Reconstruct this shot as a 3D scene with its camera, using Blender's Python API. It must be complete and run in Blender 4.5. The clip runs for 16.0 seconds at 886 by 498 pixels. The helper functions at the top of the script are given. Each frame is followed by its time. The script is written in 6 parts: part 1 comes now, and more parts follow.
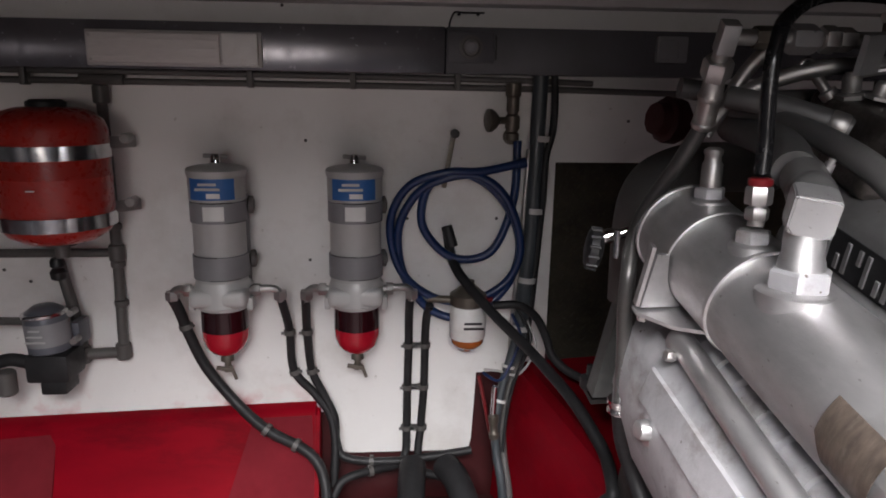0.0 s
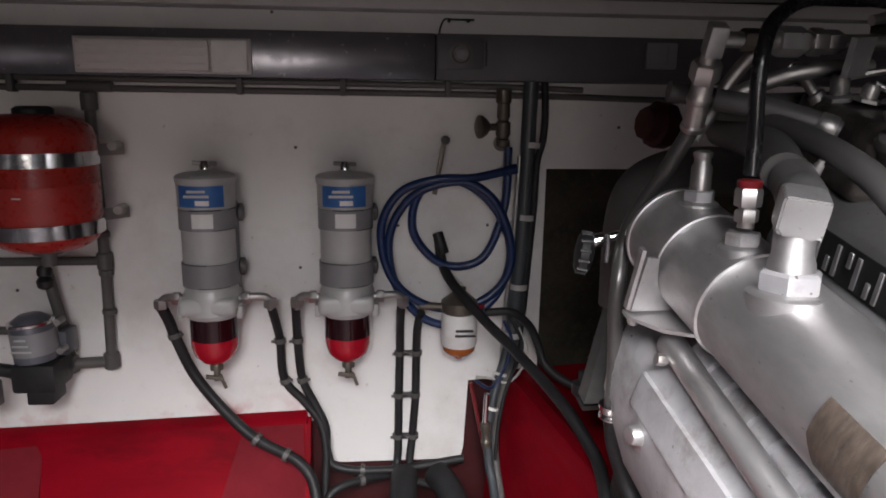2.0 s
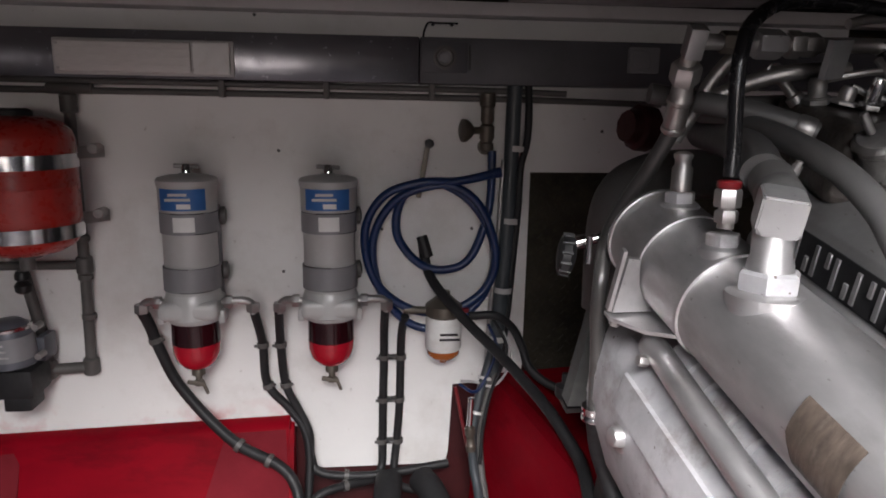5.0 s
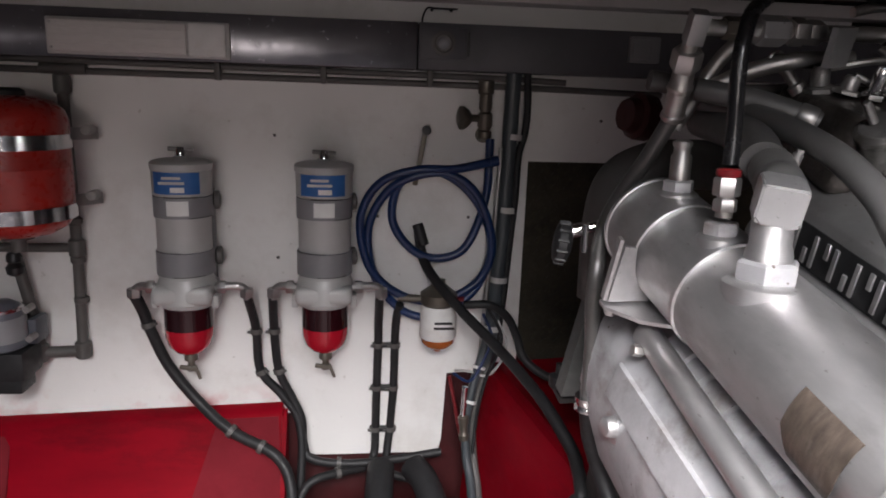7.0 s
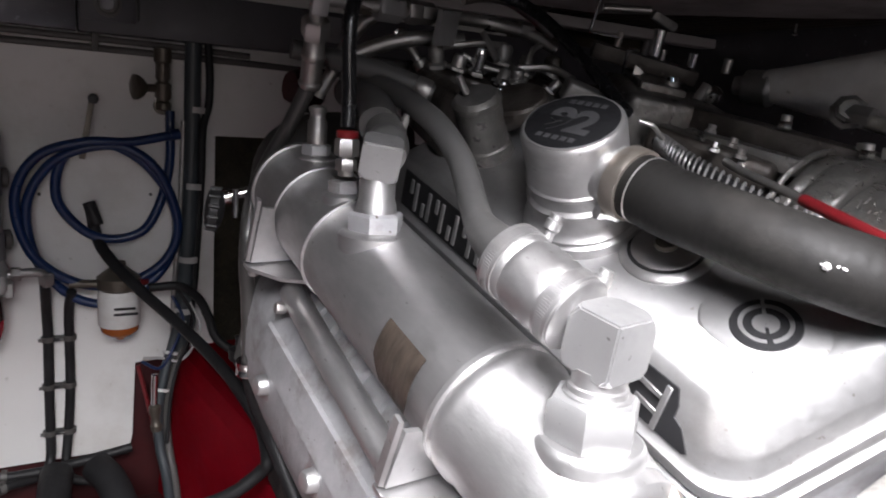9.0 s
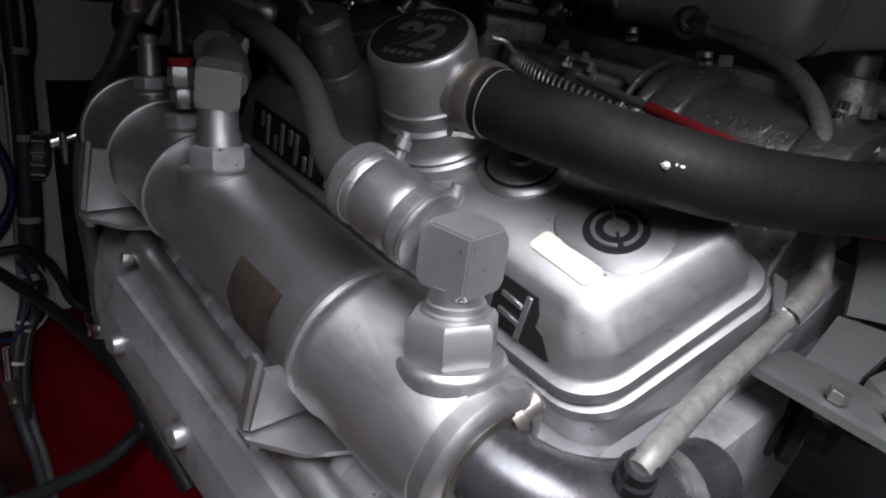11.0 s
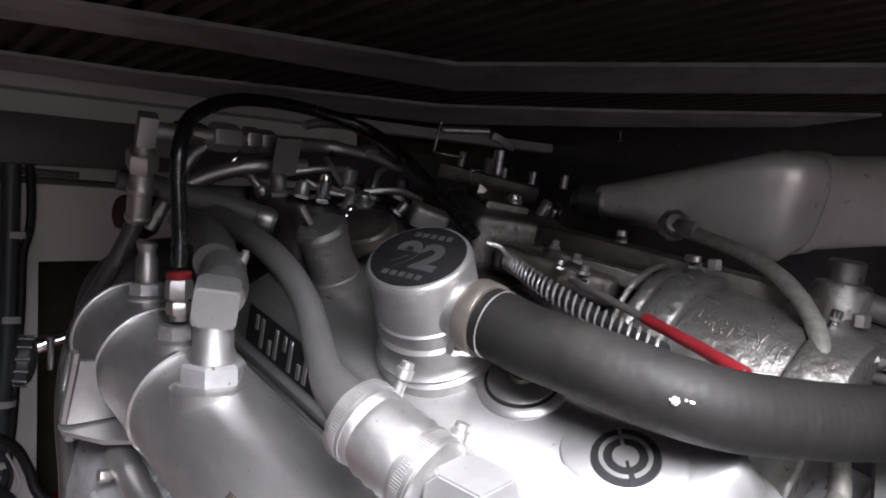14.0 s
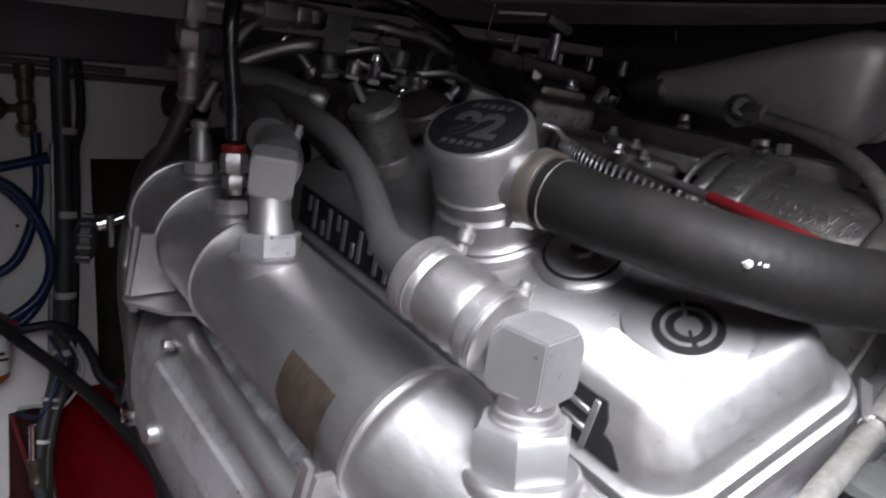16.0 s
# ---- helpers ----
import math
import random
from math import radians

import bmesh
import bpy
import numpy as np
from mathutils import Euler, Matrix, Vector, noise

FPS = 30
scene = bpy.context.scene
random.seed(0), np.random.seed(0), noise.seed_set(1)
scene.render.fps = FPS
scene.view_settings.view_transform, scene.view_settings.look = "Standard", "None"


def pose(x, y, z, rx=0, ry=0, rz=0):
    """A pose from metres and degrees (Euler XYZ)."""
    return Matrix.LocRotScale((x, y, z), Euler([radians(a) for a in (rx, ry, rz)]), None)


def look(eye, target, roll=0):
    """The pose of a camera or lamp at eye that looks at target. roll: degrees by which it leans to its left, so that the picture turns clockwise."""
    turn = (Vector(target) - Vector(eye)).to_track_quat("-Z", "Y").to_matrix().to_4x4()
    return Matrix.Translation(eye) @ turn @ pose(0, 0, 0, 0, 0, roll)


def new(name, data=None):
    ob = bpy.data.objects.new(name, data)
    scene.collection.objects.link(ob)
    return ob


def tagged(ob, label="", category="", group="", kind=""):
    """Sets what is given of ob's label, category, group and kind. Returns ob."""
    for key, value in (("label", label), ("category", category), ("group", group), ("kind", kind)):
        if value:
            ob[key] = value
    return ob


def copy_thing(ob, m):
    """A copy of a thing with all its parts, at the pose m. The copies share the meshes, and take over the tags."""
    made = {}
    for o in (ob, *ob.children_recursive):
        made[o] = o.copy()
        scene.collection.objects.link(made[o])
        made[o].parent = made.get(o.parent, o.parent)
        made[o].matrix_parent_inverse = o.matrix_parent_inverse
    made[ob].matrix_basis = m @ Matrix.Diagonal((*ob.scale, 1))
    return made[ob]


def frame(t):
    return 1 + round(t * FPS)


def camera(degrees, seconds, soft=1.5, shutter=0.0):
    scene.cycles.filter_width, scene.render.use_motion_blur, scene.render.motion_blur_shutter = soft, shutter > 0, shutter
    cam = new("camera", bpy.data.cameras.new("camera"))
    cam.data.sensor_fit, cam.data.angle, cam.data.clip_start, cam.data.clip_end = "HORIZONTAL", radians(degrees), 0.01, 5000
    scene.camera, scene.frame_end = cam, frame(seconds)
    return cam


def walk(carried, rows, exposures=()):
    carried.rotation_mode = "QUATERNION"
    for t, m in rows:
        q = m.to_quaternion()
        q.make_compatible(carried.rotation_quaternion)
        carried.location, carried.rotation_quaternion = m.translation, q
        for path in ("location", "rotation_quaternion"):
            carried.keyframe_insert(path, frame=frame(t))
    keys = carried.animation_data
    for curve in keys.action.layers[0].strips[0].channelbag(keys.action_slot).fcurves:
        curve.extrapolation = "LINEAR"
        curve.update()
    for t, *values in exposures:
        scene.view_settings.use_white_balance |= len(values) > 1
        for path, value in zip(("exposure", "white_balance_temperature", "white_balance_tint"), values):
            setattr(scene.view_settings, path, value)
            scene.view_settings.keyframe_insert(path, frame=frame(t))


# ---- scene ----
cam = camera(66.5, 16.0, soft=1.8, shutter=0.5)
PATH = [
    (0, (0.26, 0.397, 1.5), (0.412, 2.341, 1.054), 0.8),
    (0.5, (0.256, 0.402, 1.496), (0.415, 2.347, 1.06), 0.9),
    (1, (0.263, 0.403, 1.494), (0.425, 2.349, 1.064), 0.9),
    (1.5, (0.265, 0.402, 1.494), (0.43, 2.349, 1.07), 0.9),
    (2, (0.265, 0.402, 1.493), (0.438, 2.349, 1.074), 0.7),
    (2.5, (0.271, 0.4, 1.492), (0.449, 2.349, 1.081), 0.6),
    (3, (0.269, 0.401, 1.492), (0.461, 2.35, 1.088), 0.5),
    (3.5, (0.27, 0.402, 1.491), (0.467, 2.351, 1.09), 0.4),
    (4, (0.27, 0.403, 1.49), (0.473, 2.352, 1.09), 0.5),
    (6.5, (0.271, 0.407, 1.484), (0.487, 2.35, 1.059), 1.4),
    (7, (0.275, 0.413, 1.481), (0.497, 2.353, 1.05), 1.8),
    (7.5, (0.301, 0.408, 1.477), (0.666, 2.33, 1.063), 3.6),
    (8, (0.34, 0.382, 1.473), (1.011, 2.225, 1.079), 5.8),
    (8.5, (0.36, 0.362, 1.466), (1.23, 2.119, 1.069), 5.3),
    (9, (0.367, 0.358, 1.463), (1.322, 2.062, 1.035), 4.5),
    (9.5, (0.378, 0.361, 1.442), (1.402, 1.991, 0.9), 3.9),
    (9.7, (0.383, 0.358, 1.431), (1.431, 1.944, 0.81), 3.9),
    (11.8, (0.405, 0.359, 1.464), (1.703, 1.801, 0.981), 2.9),
    (12, (0.408, 0.358, 1.468), (1.717, 1.803, 1.024), 2.8),
    (12.5, (0.406, 0.363, 1.481), (1.748, 1.805, 1.134), 3.2),
    (13, (0.405, 0.367, 1.495), (1.751, 1.823, 1.235), 3.5),
    (13.5, (0.401, 0.372, 1.506), (1.718, 1.868, 1.341), 2.9),
    (14, (0.397, 0.382, 1.498), (1.687, 1.904, 1.368), 2.4),
    (14.5, (0.396, 0.385, 1.49), (1.66, 1.922, 1.295), 2.4),
    (15, (0.402, 0.386, 1.485), (1.659, 1.921, 1.23), 2.4),
    (15.5, (0.402, 0.387, 1.477), (1.652, 1.919, 1.178), 2.5),
    (16, (0.389, 0.397, 1.456), (1.583, 1.958, 1.085), 2.8),
]

# ---- light ----
EXPOSURES = [(0, 0.05, 6500, 10.0), (7.4, 0.2, 6500, 10.0), (8.3, 0.2, 6350, 10.0), (9.0, -0.4, 6350, 10.0), (9.5, -1.35, 6250, 10.0), (11.8, -2.15, 6100, 10.0), (12.5, -2.0, 6100, 10.0), (13.0, -1.5, 6150, 10.0), (13.5, -0.75, 6150, 10.0), (14.0, -0.25, 6250, 10.0), (14.5, -0.3, 6300, 10.0), (16.0, -1.1, 6150, 10.0)]
walk(cam, [(t, look(eye, target, roll)) for t, eye, target, roll in PATH], EXPOSURES)

world = bpy.data.worlds.new("world")
scene.world = world
world.use_nodes = True
sky = world.node_tree.nodes.new("ShaderNodeTexSky")
sky.sky_type, sky.sun_disc = "NISHITA", False
sky.sun_elevation, sky.sun_rotation = radians(40), radians(160)
world.node_tree.links.new(sky.outputs[0], world.node_tree.nodes["Background"].inputs[0])
world.node_tree.nodes["Background"].inputs[1].default_value = 0.10


def area_lamp(name, place, target, sx, sy, power, colour):
    data = bpy.data.lights.new(name, "AREA")
    data.shape, data.size, data.size_y, data.energy, data.color = "RECTANGLE", sx, sy, power, colour
    ob = new(name, data)
    ob.matrix_world = look(place, target)
    return ob


# daylight from the sky above the open hatch
area_lamp("hatch_daylight", (0.21, -0.125, 2.22), (0.2101, -0.124, 0.0), 1.0, 1.15, 350, (1.0, 0.968, 0.985))
area_lamp("low_sky_daylight", (0.15, -1.5, 2.35), (0.15, 2.1, 0.9), 0.8, 0.5, 24, (1.0, 0.968, 0.985))
# daylight in the rear opening behind the room
area_lamp("rear_opening_daylight", (-0.05, -2.15, 1.52), (-0.05, 0.0, 1.52), 0.9, 0.45, 9.0, (1.0, 0.90, 0.88))


# ---- materials ----
def material(name, colour, rough=0.5, metal=0.0, vary=0.12, scale=12.0, bump=0.05, bump_scale=60.0, dirt=None, dirt_amount=0.0,
             dirt_scale=6.0, coat=0.0, stretch=(1, 1, 1), rough_vary=0.09, specks=None):
    m = bpy.data.materials.new(name)
    m.use_nodes = True
    n, l = m.node_tree.nodes, m.node_tree.links
    b = n["Principled BSDF"]
    tex = n.new("ShaderNodeTexCoord")
    mp = n.new("ShaderNodeMapping")
    mp.inputs["Scale"].default_value = stretch
    l.new(tex.outputs["Object"], mp.inputs["Vector"])

    def noise_tex(s, detail=4.0, r=0.55):
        k = n.new("ShaderNodeTexNoise")
        k.inputs["Scale"].default_value, k.inputs["Detail"].default_value, k.inputs["Roughness"].default_value = s, detail, r
        l.new(mp.outputs["Vector"], k.inputs["Vector"])
        return k
    big, fine = noise_tex(scale), noise_tex(bump_scale, 6.0, 0.6)
    ramp = n.new("ShaderNodeMapRange")
    ramp.inputs["From Min"].default_value, ramp.inputs["From Max"].default_value = 0.3, 0.7
    ramp.inputs["To Min"].default_value, ramp.inputs["To Max"].default_value = 1 - vary, 1 + vary
    l.new(big.outputs["Fac"], ramp.inputs["Value"])
    mul = n.new("ShaderNodeVectorMath")
    mul.operation = "SCALE"
    mul.inputs[0].default_value = colour
    l.new(ramp.outputs["Result"], mul.inputs["Scale"])
    out = mul.outputs["Vector"]
    if dirt:
        stain = noise_tex(dirt_scale, 8.0, 0.65)
        cut = n.new("ShaderNodeMapRange")
        cut.inputs["From Min"].default_value, cut.inputs["From Max"].default_value = 0.52, 0.72
        cut.inputs["To Min"].default_value, cut.inputs["To Max"].default_value = 0.0, dirt_amount
        l.new(stain.outputs["Fac"], cut.inputs["Value"])
        mix = n.new("ShaderNodeMix")
        mix.data_type = "RGBA"
        l.new(cut.outputs["Result"], mix.inputs["Factor"])
        l.new(out, mix.inputs["A"])
        mix.inputs["B"].default_value = (*dirt, 1)
        out = mix.outputs["Result"]
    if specks:
        fleck = noise_tex(specks[1], 2.0, 0.5)
        cut = n.new("ShaderNodeMapRange")
        cut.inputs["From Min"].default_value, cut.inputs["From Max"].default_value = 0.71, 0.74
        cut.inputs["To Min"].default_value, cut.inputs["To Max"].default_value = 0.0, specks[2]
        l.new(fleck.outputs["Fac"], cut.inputs["Value"])
        mix = n.new("ShaderNodeMix")
        mix.data_type = "RGBA"
        l.new(cut.outputs["Result"], mix.inputs["Factor"])
        l.new(out, mix.inputs["A"])
        mix.inputs["B"].default_value = (*specks[0], 1)
        out = mix.outputs["Result"]
    l.new(out, b.inputs["Base Color"])
    rr = n.new("ShaderNodeMapRange")
    rr.inputs["From Min"].default_value, rr.inputs["From Max"].default_value = 0.3, 0.7
    rr.inputs["To Min"].default_value, rr.inputs["To Max"].default_value = max(0.03, rough - rough_vary), min(1, rough + rough_vary)
    l.new(fine.outputs["Fac"], rr.inputs["Value"])
    l.new(rr.outputs["Result"], b.inputs["Roughness"])
    b.inputs["Metallic"].default_value = metal
    b.inputs["Coat Weight"].default_value = coat
    if bump:
        k = n.new("ShaderNodeBump")
        k.inputs["Strength"].default_value, k.inputs["Distance"].default_value = bump, 0.004
        l.new(fine.outputs["Fac"], k.inputs["Height"])
        l.new(k.outputs["Normal"], b.inputs["Normal"])
    return m


WHITE = material("white_paint", (0.74, 0.73, 0.71), 0.5, 0, 0.05, 3, 0.12, 45, (0.42, 0.38, 0.33), 0.35, 5, specks=((0.25, 0.21, 0.17), 40, 0.3))


def add_overspray(m):
    """Red paint overspray along the lower edge of the white wall, broken up by noise."""
    n, l = m.node_tree.nodes, m.node_tree.links
    b = n["Principled BSDF"]
    old = b.inputs["Base Color"].links[0].from_socket
    tex = n.new("ShaderNodeTexCoord")
    sep = n.new("ShaderNodeSeparateXYZ")
    l.new(tex.outputs["Object"], sep.inputs[0])
    k = n.new("ShaderNodeTexNoise")
    k.inputs["Scale"].default_value, k.inputs["Detail"].default_value = 9.0, 5.0
    l.new(tex.outputs["Object"], k.inputs["Vector"])
    edge = n.new("ShaderNodeMapRange")
    edge.inputs["From Min"].default_value, edge.inputs["From Max"].default_value = 0.745, 0.69
    l.new(sep.outputs["Z"], edge.inputs["Value"])
    cut = n.new("ShaderNodeMapRange")
    cut.inputs["From Min"].default_value, cut.inputs["From Max"].default_value = 0.5, 0.75
    l.new(k.outputs["Fac"], cut.inputs["Value"])
    low = n.new("ShaderNodeMapRange")
    low.inputs["From Min"].default_value, low.inputs["From Max"].default_value = 0.62, 0.69
    l.new(sep.outputs["Z"], low.inputs["Value"])
    m1 = n.new("ShaderNodeMath")
    m1.operation = "MULTIPLY"
    l.new(edge.outputs[0], m1.inputs[0])
    l.new(cut.outputs[0], m1.inputs[1])
    side = n.new("ShaderNodeMapRange")
    side.inputs["From Min"].default_value, side.inputs["From Max"].default_value = 0.09, 0.05
    l.new(sep.outputs["X"], side.inputs["Value"])
    m3 = n.new("ShaderNodeMath")
    m3.operation = "MULTIPLY"
    l.new(m1.outputs[0], m3.inputs[0])
    l.new(side.outputs[0], m3.inputs[1])
    m2 = n.new("ShaderNodeMath")
    m2.operation = "MULTIPLY"
    l.new(m3.outputs[0], m2.inputs[0])
    l.new(low.outputs[0], m2.inputs[1])
    mix = n.new("ShaderNodeMix")
    mix.data_type = "RGBA"
    l.new(m2.outputs[0], mix.inputs["Factor"])
    l.new(old, mix.inputs["A"])
    mix.inputs["B"].default_value = (0.45, 0.05, 0.06, 1)
    l.new(mix.outputs["Result"], b.inputs["Base Color"])


add_overspray(WHITE)
GREYWHITE = material("grey_white_paint", (0.46, 0.45, 0.44), 0.55, 0, 0.08, 4, 0.1, 50, (0.2, 0.18, 0.16), 0.4, 4)
TRIMGREY = material("dusty_grey_trim_paint", (0.36, 0.355, 0.35), 0.6, 0, 0.25, 7, 0.2, 40, (0.11, 0.10, 0.09), 0.6, 9)
BEAM = material("dark_grey_beam_paint", (0.16, 0.16, 0.175), 0.20, 0.6, 0.2, 5, 0.08, 60, (0.02, 0.02, 0.022), 0.5, 3)
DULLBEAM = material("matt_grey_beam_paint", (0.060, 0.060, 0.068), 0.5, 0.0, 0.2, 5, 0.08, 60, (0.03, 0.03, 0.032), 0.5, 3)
CEIL = material("dark_brown_ceiling", (0.045, 0.035, 0.028), 0.8, 0, 0.3, 8, 0.3, 80)
DARK = material("dark_brown_mat", (0.06, 0.05, 0.035), 0.85, 0, 0.3, 10, 0.6, 90, (0.1, 0.09, 0.05), 0.6, 60)
RED = material("red_gelcoat", (0.185, 0.002, 0.008), 0.5, 0, 0.2, 4, 0.1, 30, (0.055, 0.002, 0.004), 0.85, 3, stretch=(0.7, 1, 2.2))
DUSTSHADERED = material("dusty_and_shaded_red_gelcoat", (0.14, 0.012, 0.018), 0.6, 0, 0.2, 7, 0.15, 40, (0.11, 0.006, 0.010), 0.6, 6)
for m in (RED, DUSTSHADERED):
    m.node_tree.nodes["Principled BSDF"].inputs["Specular IOR Level"].default_value = 0.04
TANKRED = material("tank_red_paint", (0.32, 0.022, 0.016), 0.3, 0, 0.1, 10, 0.05, 60, (0.2, 0.02, 0.015), 0.4, 12)
SILVER = material("silver_engine_paint", (0.48, 0.475, 0.475), 0.42, 0.90, 0.20, 11, 0.09, 120, (0.24, 0.225, 0.215), 0.6, 8, rough_vary=0.05, stretch=(1.6, 0.7, 1.6), specks=((0.18, 0.16, 0.14), 140, 0.45))
COVERPAINT = material("worn_silver_cover_paint", (0.35, 0.347, 0.347), 0.50, 0.88, 0.14, 11, 0.1, 110, (0.24, 0.225, 0.21), 0.6, 9, rough_vary=0.06, specks=((0.16, 0.13, 0.11), 150, 0.5))
SILVER2 = material("rough_silver_casting", (0.40, 0.40, 0.41), 0.46, 0.5, 0.14, 20, 0.22, 90, (0.14, 0.11, 0.09), 0.7, 16, specks=((0.09, 0.06, 0.04), 120, 0.8))
DULL = material("oily_silver_casting", (0.20, 0.195, 0.19), 0.42, 0.6, 0.25, 22, 0.6, 80, (0.06, 0.05, 0.04), 0.8, 18)
CHROME = material("polished_steel", (0.72, 0.72, 0.72), 0.16, 1.0, 0.06, 20, 0.02, 60)
BANDSTEEL = material("warm_dull_steel", (0.36, 0.325, 0.29), 0.38, 0.85, 0.15, 30, 0.1, 90, (0.25, 0.19, 0.13), 0.5, 25)
STEEL = material("dull_steel", (0.42, 0.41, 0.40), 0.42, 0.9, 0.12, 20, 0.1, 80, (0.22, 0.15, 0.1), 0.5, 18)
GREYNUT = material("grey_fitting_paint", (0.31, 0.308, 0.308), 0.38, 0.6, 0.08, 12, 0.06, 80, (0.22, 0.22, 0.22), 0.4, 25, specks=((0.08, 0.075, 0.07), 190, 0.7))
BLACK = material("black_rubber", (0.016, 0.016, 0.017), 0.5, 0, 0.3, 20, 0.15, 120)
BLACK.node_tree.nodes["Principled BSDF"].inputs["Specular IOR Level"].default_value = 0.3
GLOSSBLACK = material("glossy_black_sheath", (0.010, 0.010, 0.011), 0.24, 0, 0.2, 30, 0.03, 90)
HOSEBLK = material("ribbed_black_hose", (0.009, 0.0085, 0.008), 0.58, 0, 0.3, 16, 0.14, 140, (0.026, 0.024, 0.022), 0.7, 9)
HOSEBLK.node_tree.nodes["Principled BSDF"].inputs["Specular IOR Level"].default_value = 0.2
LIDBLACK = material("black_lid_decal", (0.008, 0.008, 0.009), 0.5, 0, 0.2, 20, 0.05, 90)
LIDBLACK.node_tree.nodes["Principled BSDF"].inputs["Specular IOR Level"].default_value = 0.15
MATBLACK = material("black_band_paint", (0.012, 0.012, 0.013), 0.4, 0, 0.2, 20, 0.1, 90)
BLUE = material("blue_hose_rubber", (0.005, 0.021, 0.082), 0.35, 0, 0.15, 20, 0.04, 80)
FILTER = material("filter_grey_paint", (0.42, 0.42, 0.41), 0.42, 0.1, 0.06, 10, 0.06, 70, (0.3, 0.29, 0.27), 0.4, 12)
FILTERDK = material("filter_grey_band", (0.22, 0.22, 0.23), 0.45, 0.1, 0.08, 12, 0.06, 70)
LABELBLUE = material("blue_label", (0.03, 0.115, 0.32), 0.45, 0, 0.1, 25, 0.0, 60)
LABELWHITE = material("white_label", (0.68, 0.68, 0.66), 0.5, 0, 0.05, 25, 0.0, 60, (0.5, 0.47, 0.4), 0.4, 30)
CREAM = material("cream_sticker", (0.66, 0.63, 0.55), 0.5, 0, 0.06, 40, 0.02, 90, (0.6, 0.5, 0.36), 0.5, 60)
PIPEGREY = material("grey_plastic_pipe", (0.082, 0.078, 0.074), 0.5, 0, 0.15, 10, 0.08, 60, (0.06, 0.05, 0.045), 0.5, 9)
PIPEBLUE = material("blue_grey_pipe", (0.045, 0.054, 0.060), 0.4, 0, 0.15, 10, 0.05, 60)
BRONZE = material("bronze_fitting", (0.13, 0.115, 0.095), 0.42, 0.6, 0.2, 20, 0.1, 60, (0.08, 0.07, 0.06), 0.6, 20)
PLATE = material("worn_brass_plate", (0.045, 0.035, 0.028), 0.45, 0.3, 0.5, 40, 0.2, 90, (0.11, 0.093, 0.08), 0.75, 34, stretch=(1, 3, 1))
GREYPAINT = material("grey_green_bracket_paint", (0.08, 0.083, 0.08), 0.5, 0.05, 0.1, 10, 0.1, 60, (0.18, 0.18, 0.17), 0.5, 8)
REDROD = material("red_sleeve", (0.135, 0.009, 0.012), 0.35, 0, 0.1, 20, 0.05, 60)
BRAID = material("steel_braid", (0.30, 0.288, 0.27), 0.45, 0.6, 0.25, 120, 0.12, 700, (0.2, 0.17, 0.13), 0.5, 20)
GASKET = material("golden_gasket", (0.22, 0.14, 0.05), 0.5, 0.2, 0.2, 30, 0.1, 60)
BOWLRED = material("red_diesel_bowl", (0.36, 0.008, 0.02), 0.08, 0, 0.1, 10, 0.0, 60)
BOWLDARK = material("dark_diesel_bowl", (0.02, 0.004, 0.006), 0.1, 0, 0.1, 10, 0.0, 60)
AMBER = material("amber_fuel_bowl", (0.32, 0.09, 0.02), 0.12, 0, 0.1, 10, 0.0, 60)
DIFFUSER = material("lamp_diffuser_plastic", (0.55, 0.53, 0.51), 0.35, 0, 0.06, 40, 0.1, 80, stretch=(1, 1, 6))
DEEPRED = material("dark_and_shaded_red_paint", (0.04, 0.004, 0.005), 0.5, 0, 0.2, 12, 0.1, 60)
BILGE = material("dark_bilge_paint", (0.05, 0.035, 0.035), 0.6, 0, 0.3, 6, 0.3, 50)
DECAL = material("faded_decal_print", (0.034, 0.034, 0.036), 0.45, 0, 0.2, 40, 0.0, 60)
INTAKE = material("polished_intake_paint", (0.76, 0.745, 0.73), 0.34, 0.40, 0.07, 12, 0.06, 90, (0.4, 0.37, 0.34), 0.45, 8, rough_vary=0.04, specks=((0.25, 0.21, 0.18), 90, 0.5))
HOSEGREY = material("grey_painted_rubber", (0.12, 0.118, 0.116), 0.45, 0.45, 0.1, 14, 0.06, 90, (0.12, 0.11, 0.10), 0.4, 12, rough_vary=0.04)
OILY = material("brown_oily_casting", (0.055, 0.048, 0.043), 0.38, 0.35, 0.5, 26, 0.8, 55, (0.022, 0.017, 0.014), 0.95, 24, specks=((0.22, 0.2, 0.18), 70, 0.6))
PUMPGREY = material("pump_motor_paint", (0.10, 0.106, 0.125), 0.35, 0.2, 0.1, 12, 0.05, 60)


# ---- mesh helpers ----
def V(*a):
    return Vector(a)


def part(name, bm, mat, parent=None, label=""):
    me = bpy.data.meshes.new(name)
    bmesh.ops.remove_doubles(bm, verts=bm.verts, dist=1e-6)
    bmesh.ops.recalc_face_normals(bm, faces=bm.faces)
    bm.to_mesh(me)
    bm.free()
    me.materials.append(mat)
    me.shade_smooth()
    me.set_sharp_from_angle(angle=radians(38))
    ob = new(name, me)
    if parent:
        ob.parent = parent
    if label:
        ob["label"] = label
    return ob


def empty(name, place=(0, 0, 0)):
    ob = new(name)
    ob.location = place
    ob.empty_display_size = 0.05
    bpy.context.view_layer.update()
    return ob


def basis(ax):
    ax = Vector(ax).normalized()
    u = ax.cross(Vector((0, 0, 1)) if abs(ax.z) < 0.9 else Vector((1, 0, 0))).normalized()
    return u, ax.cross(u).normalized(), ax


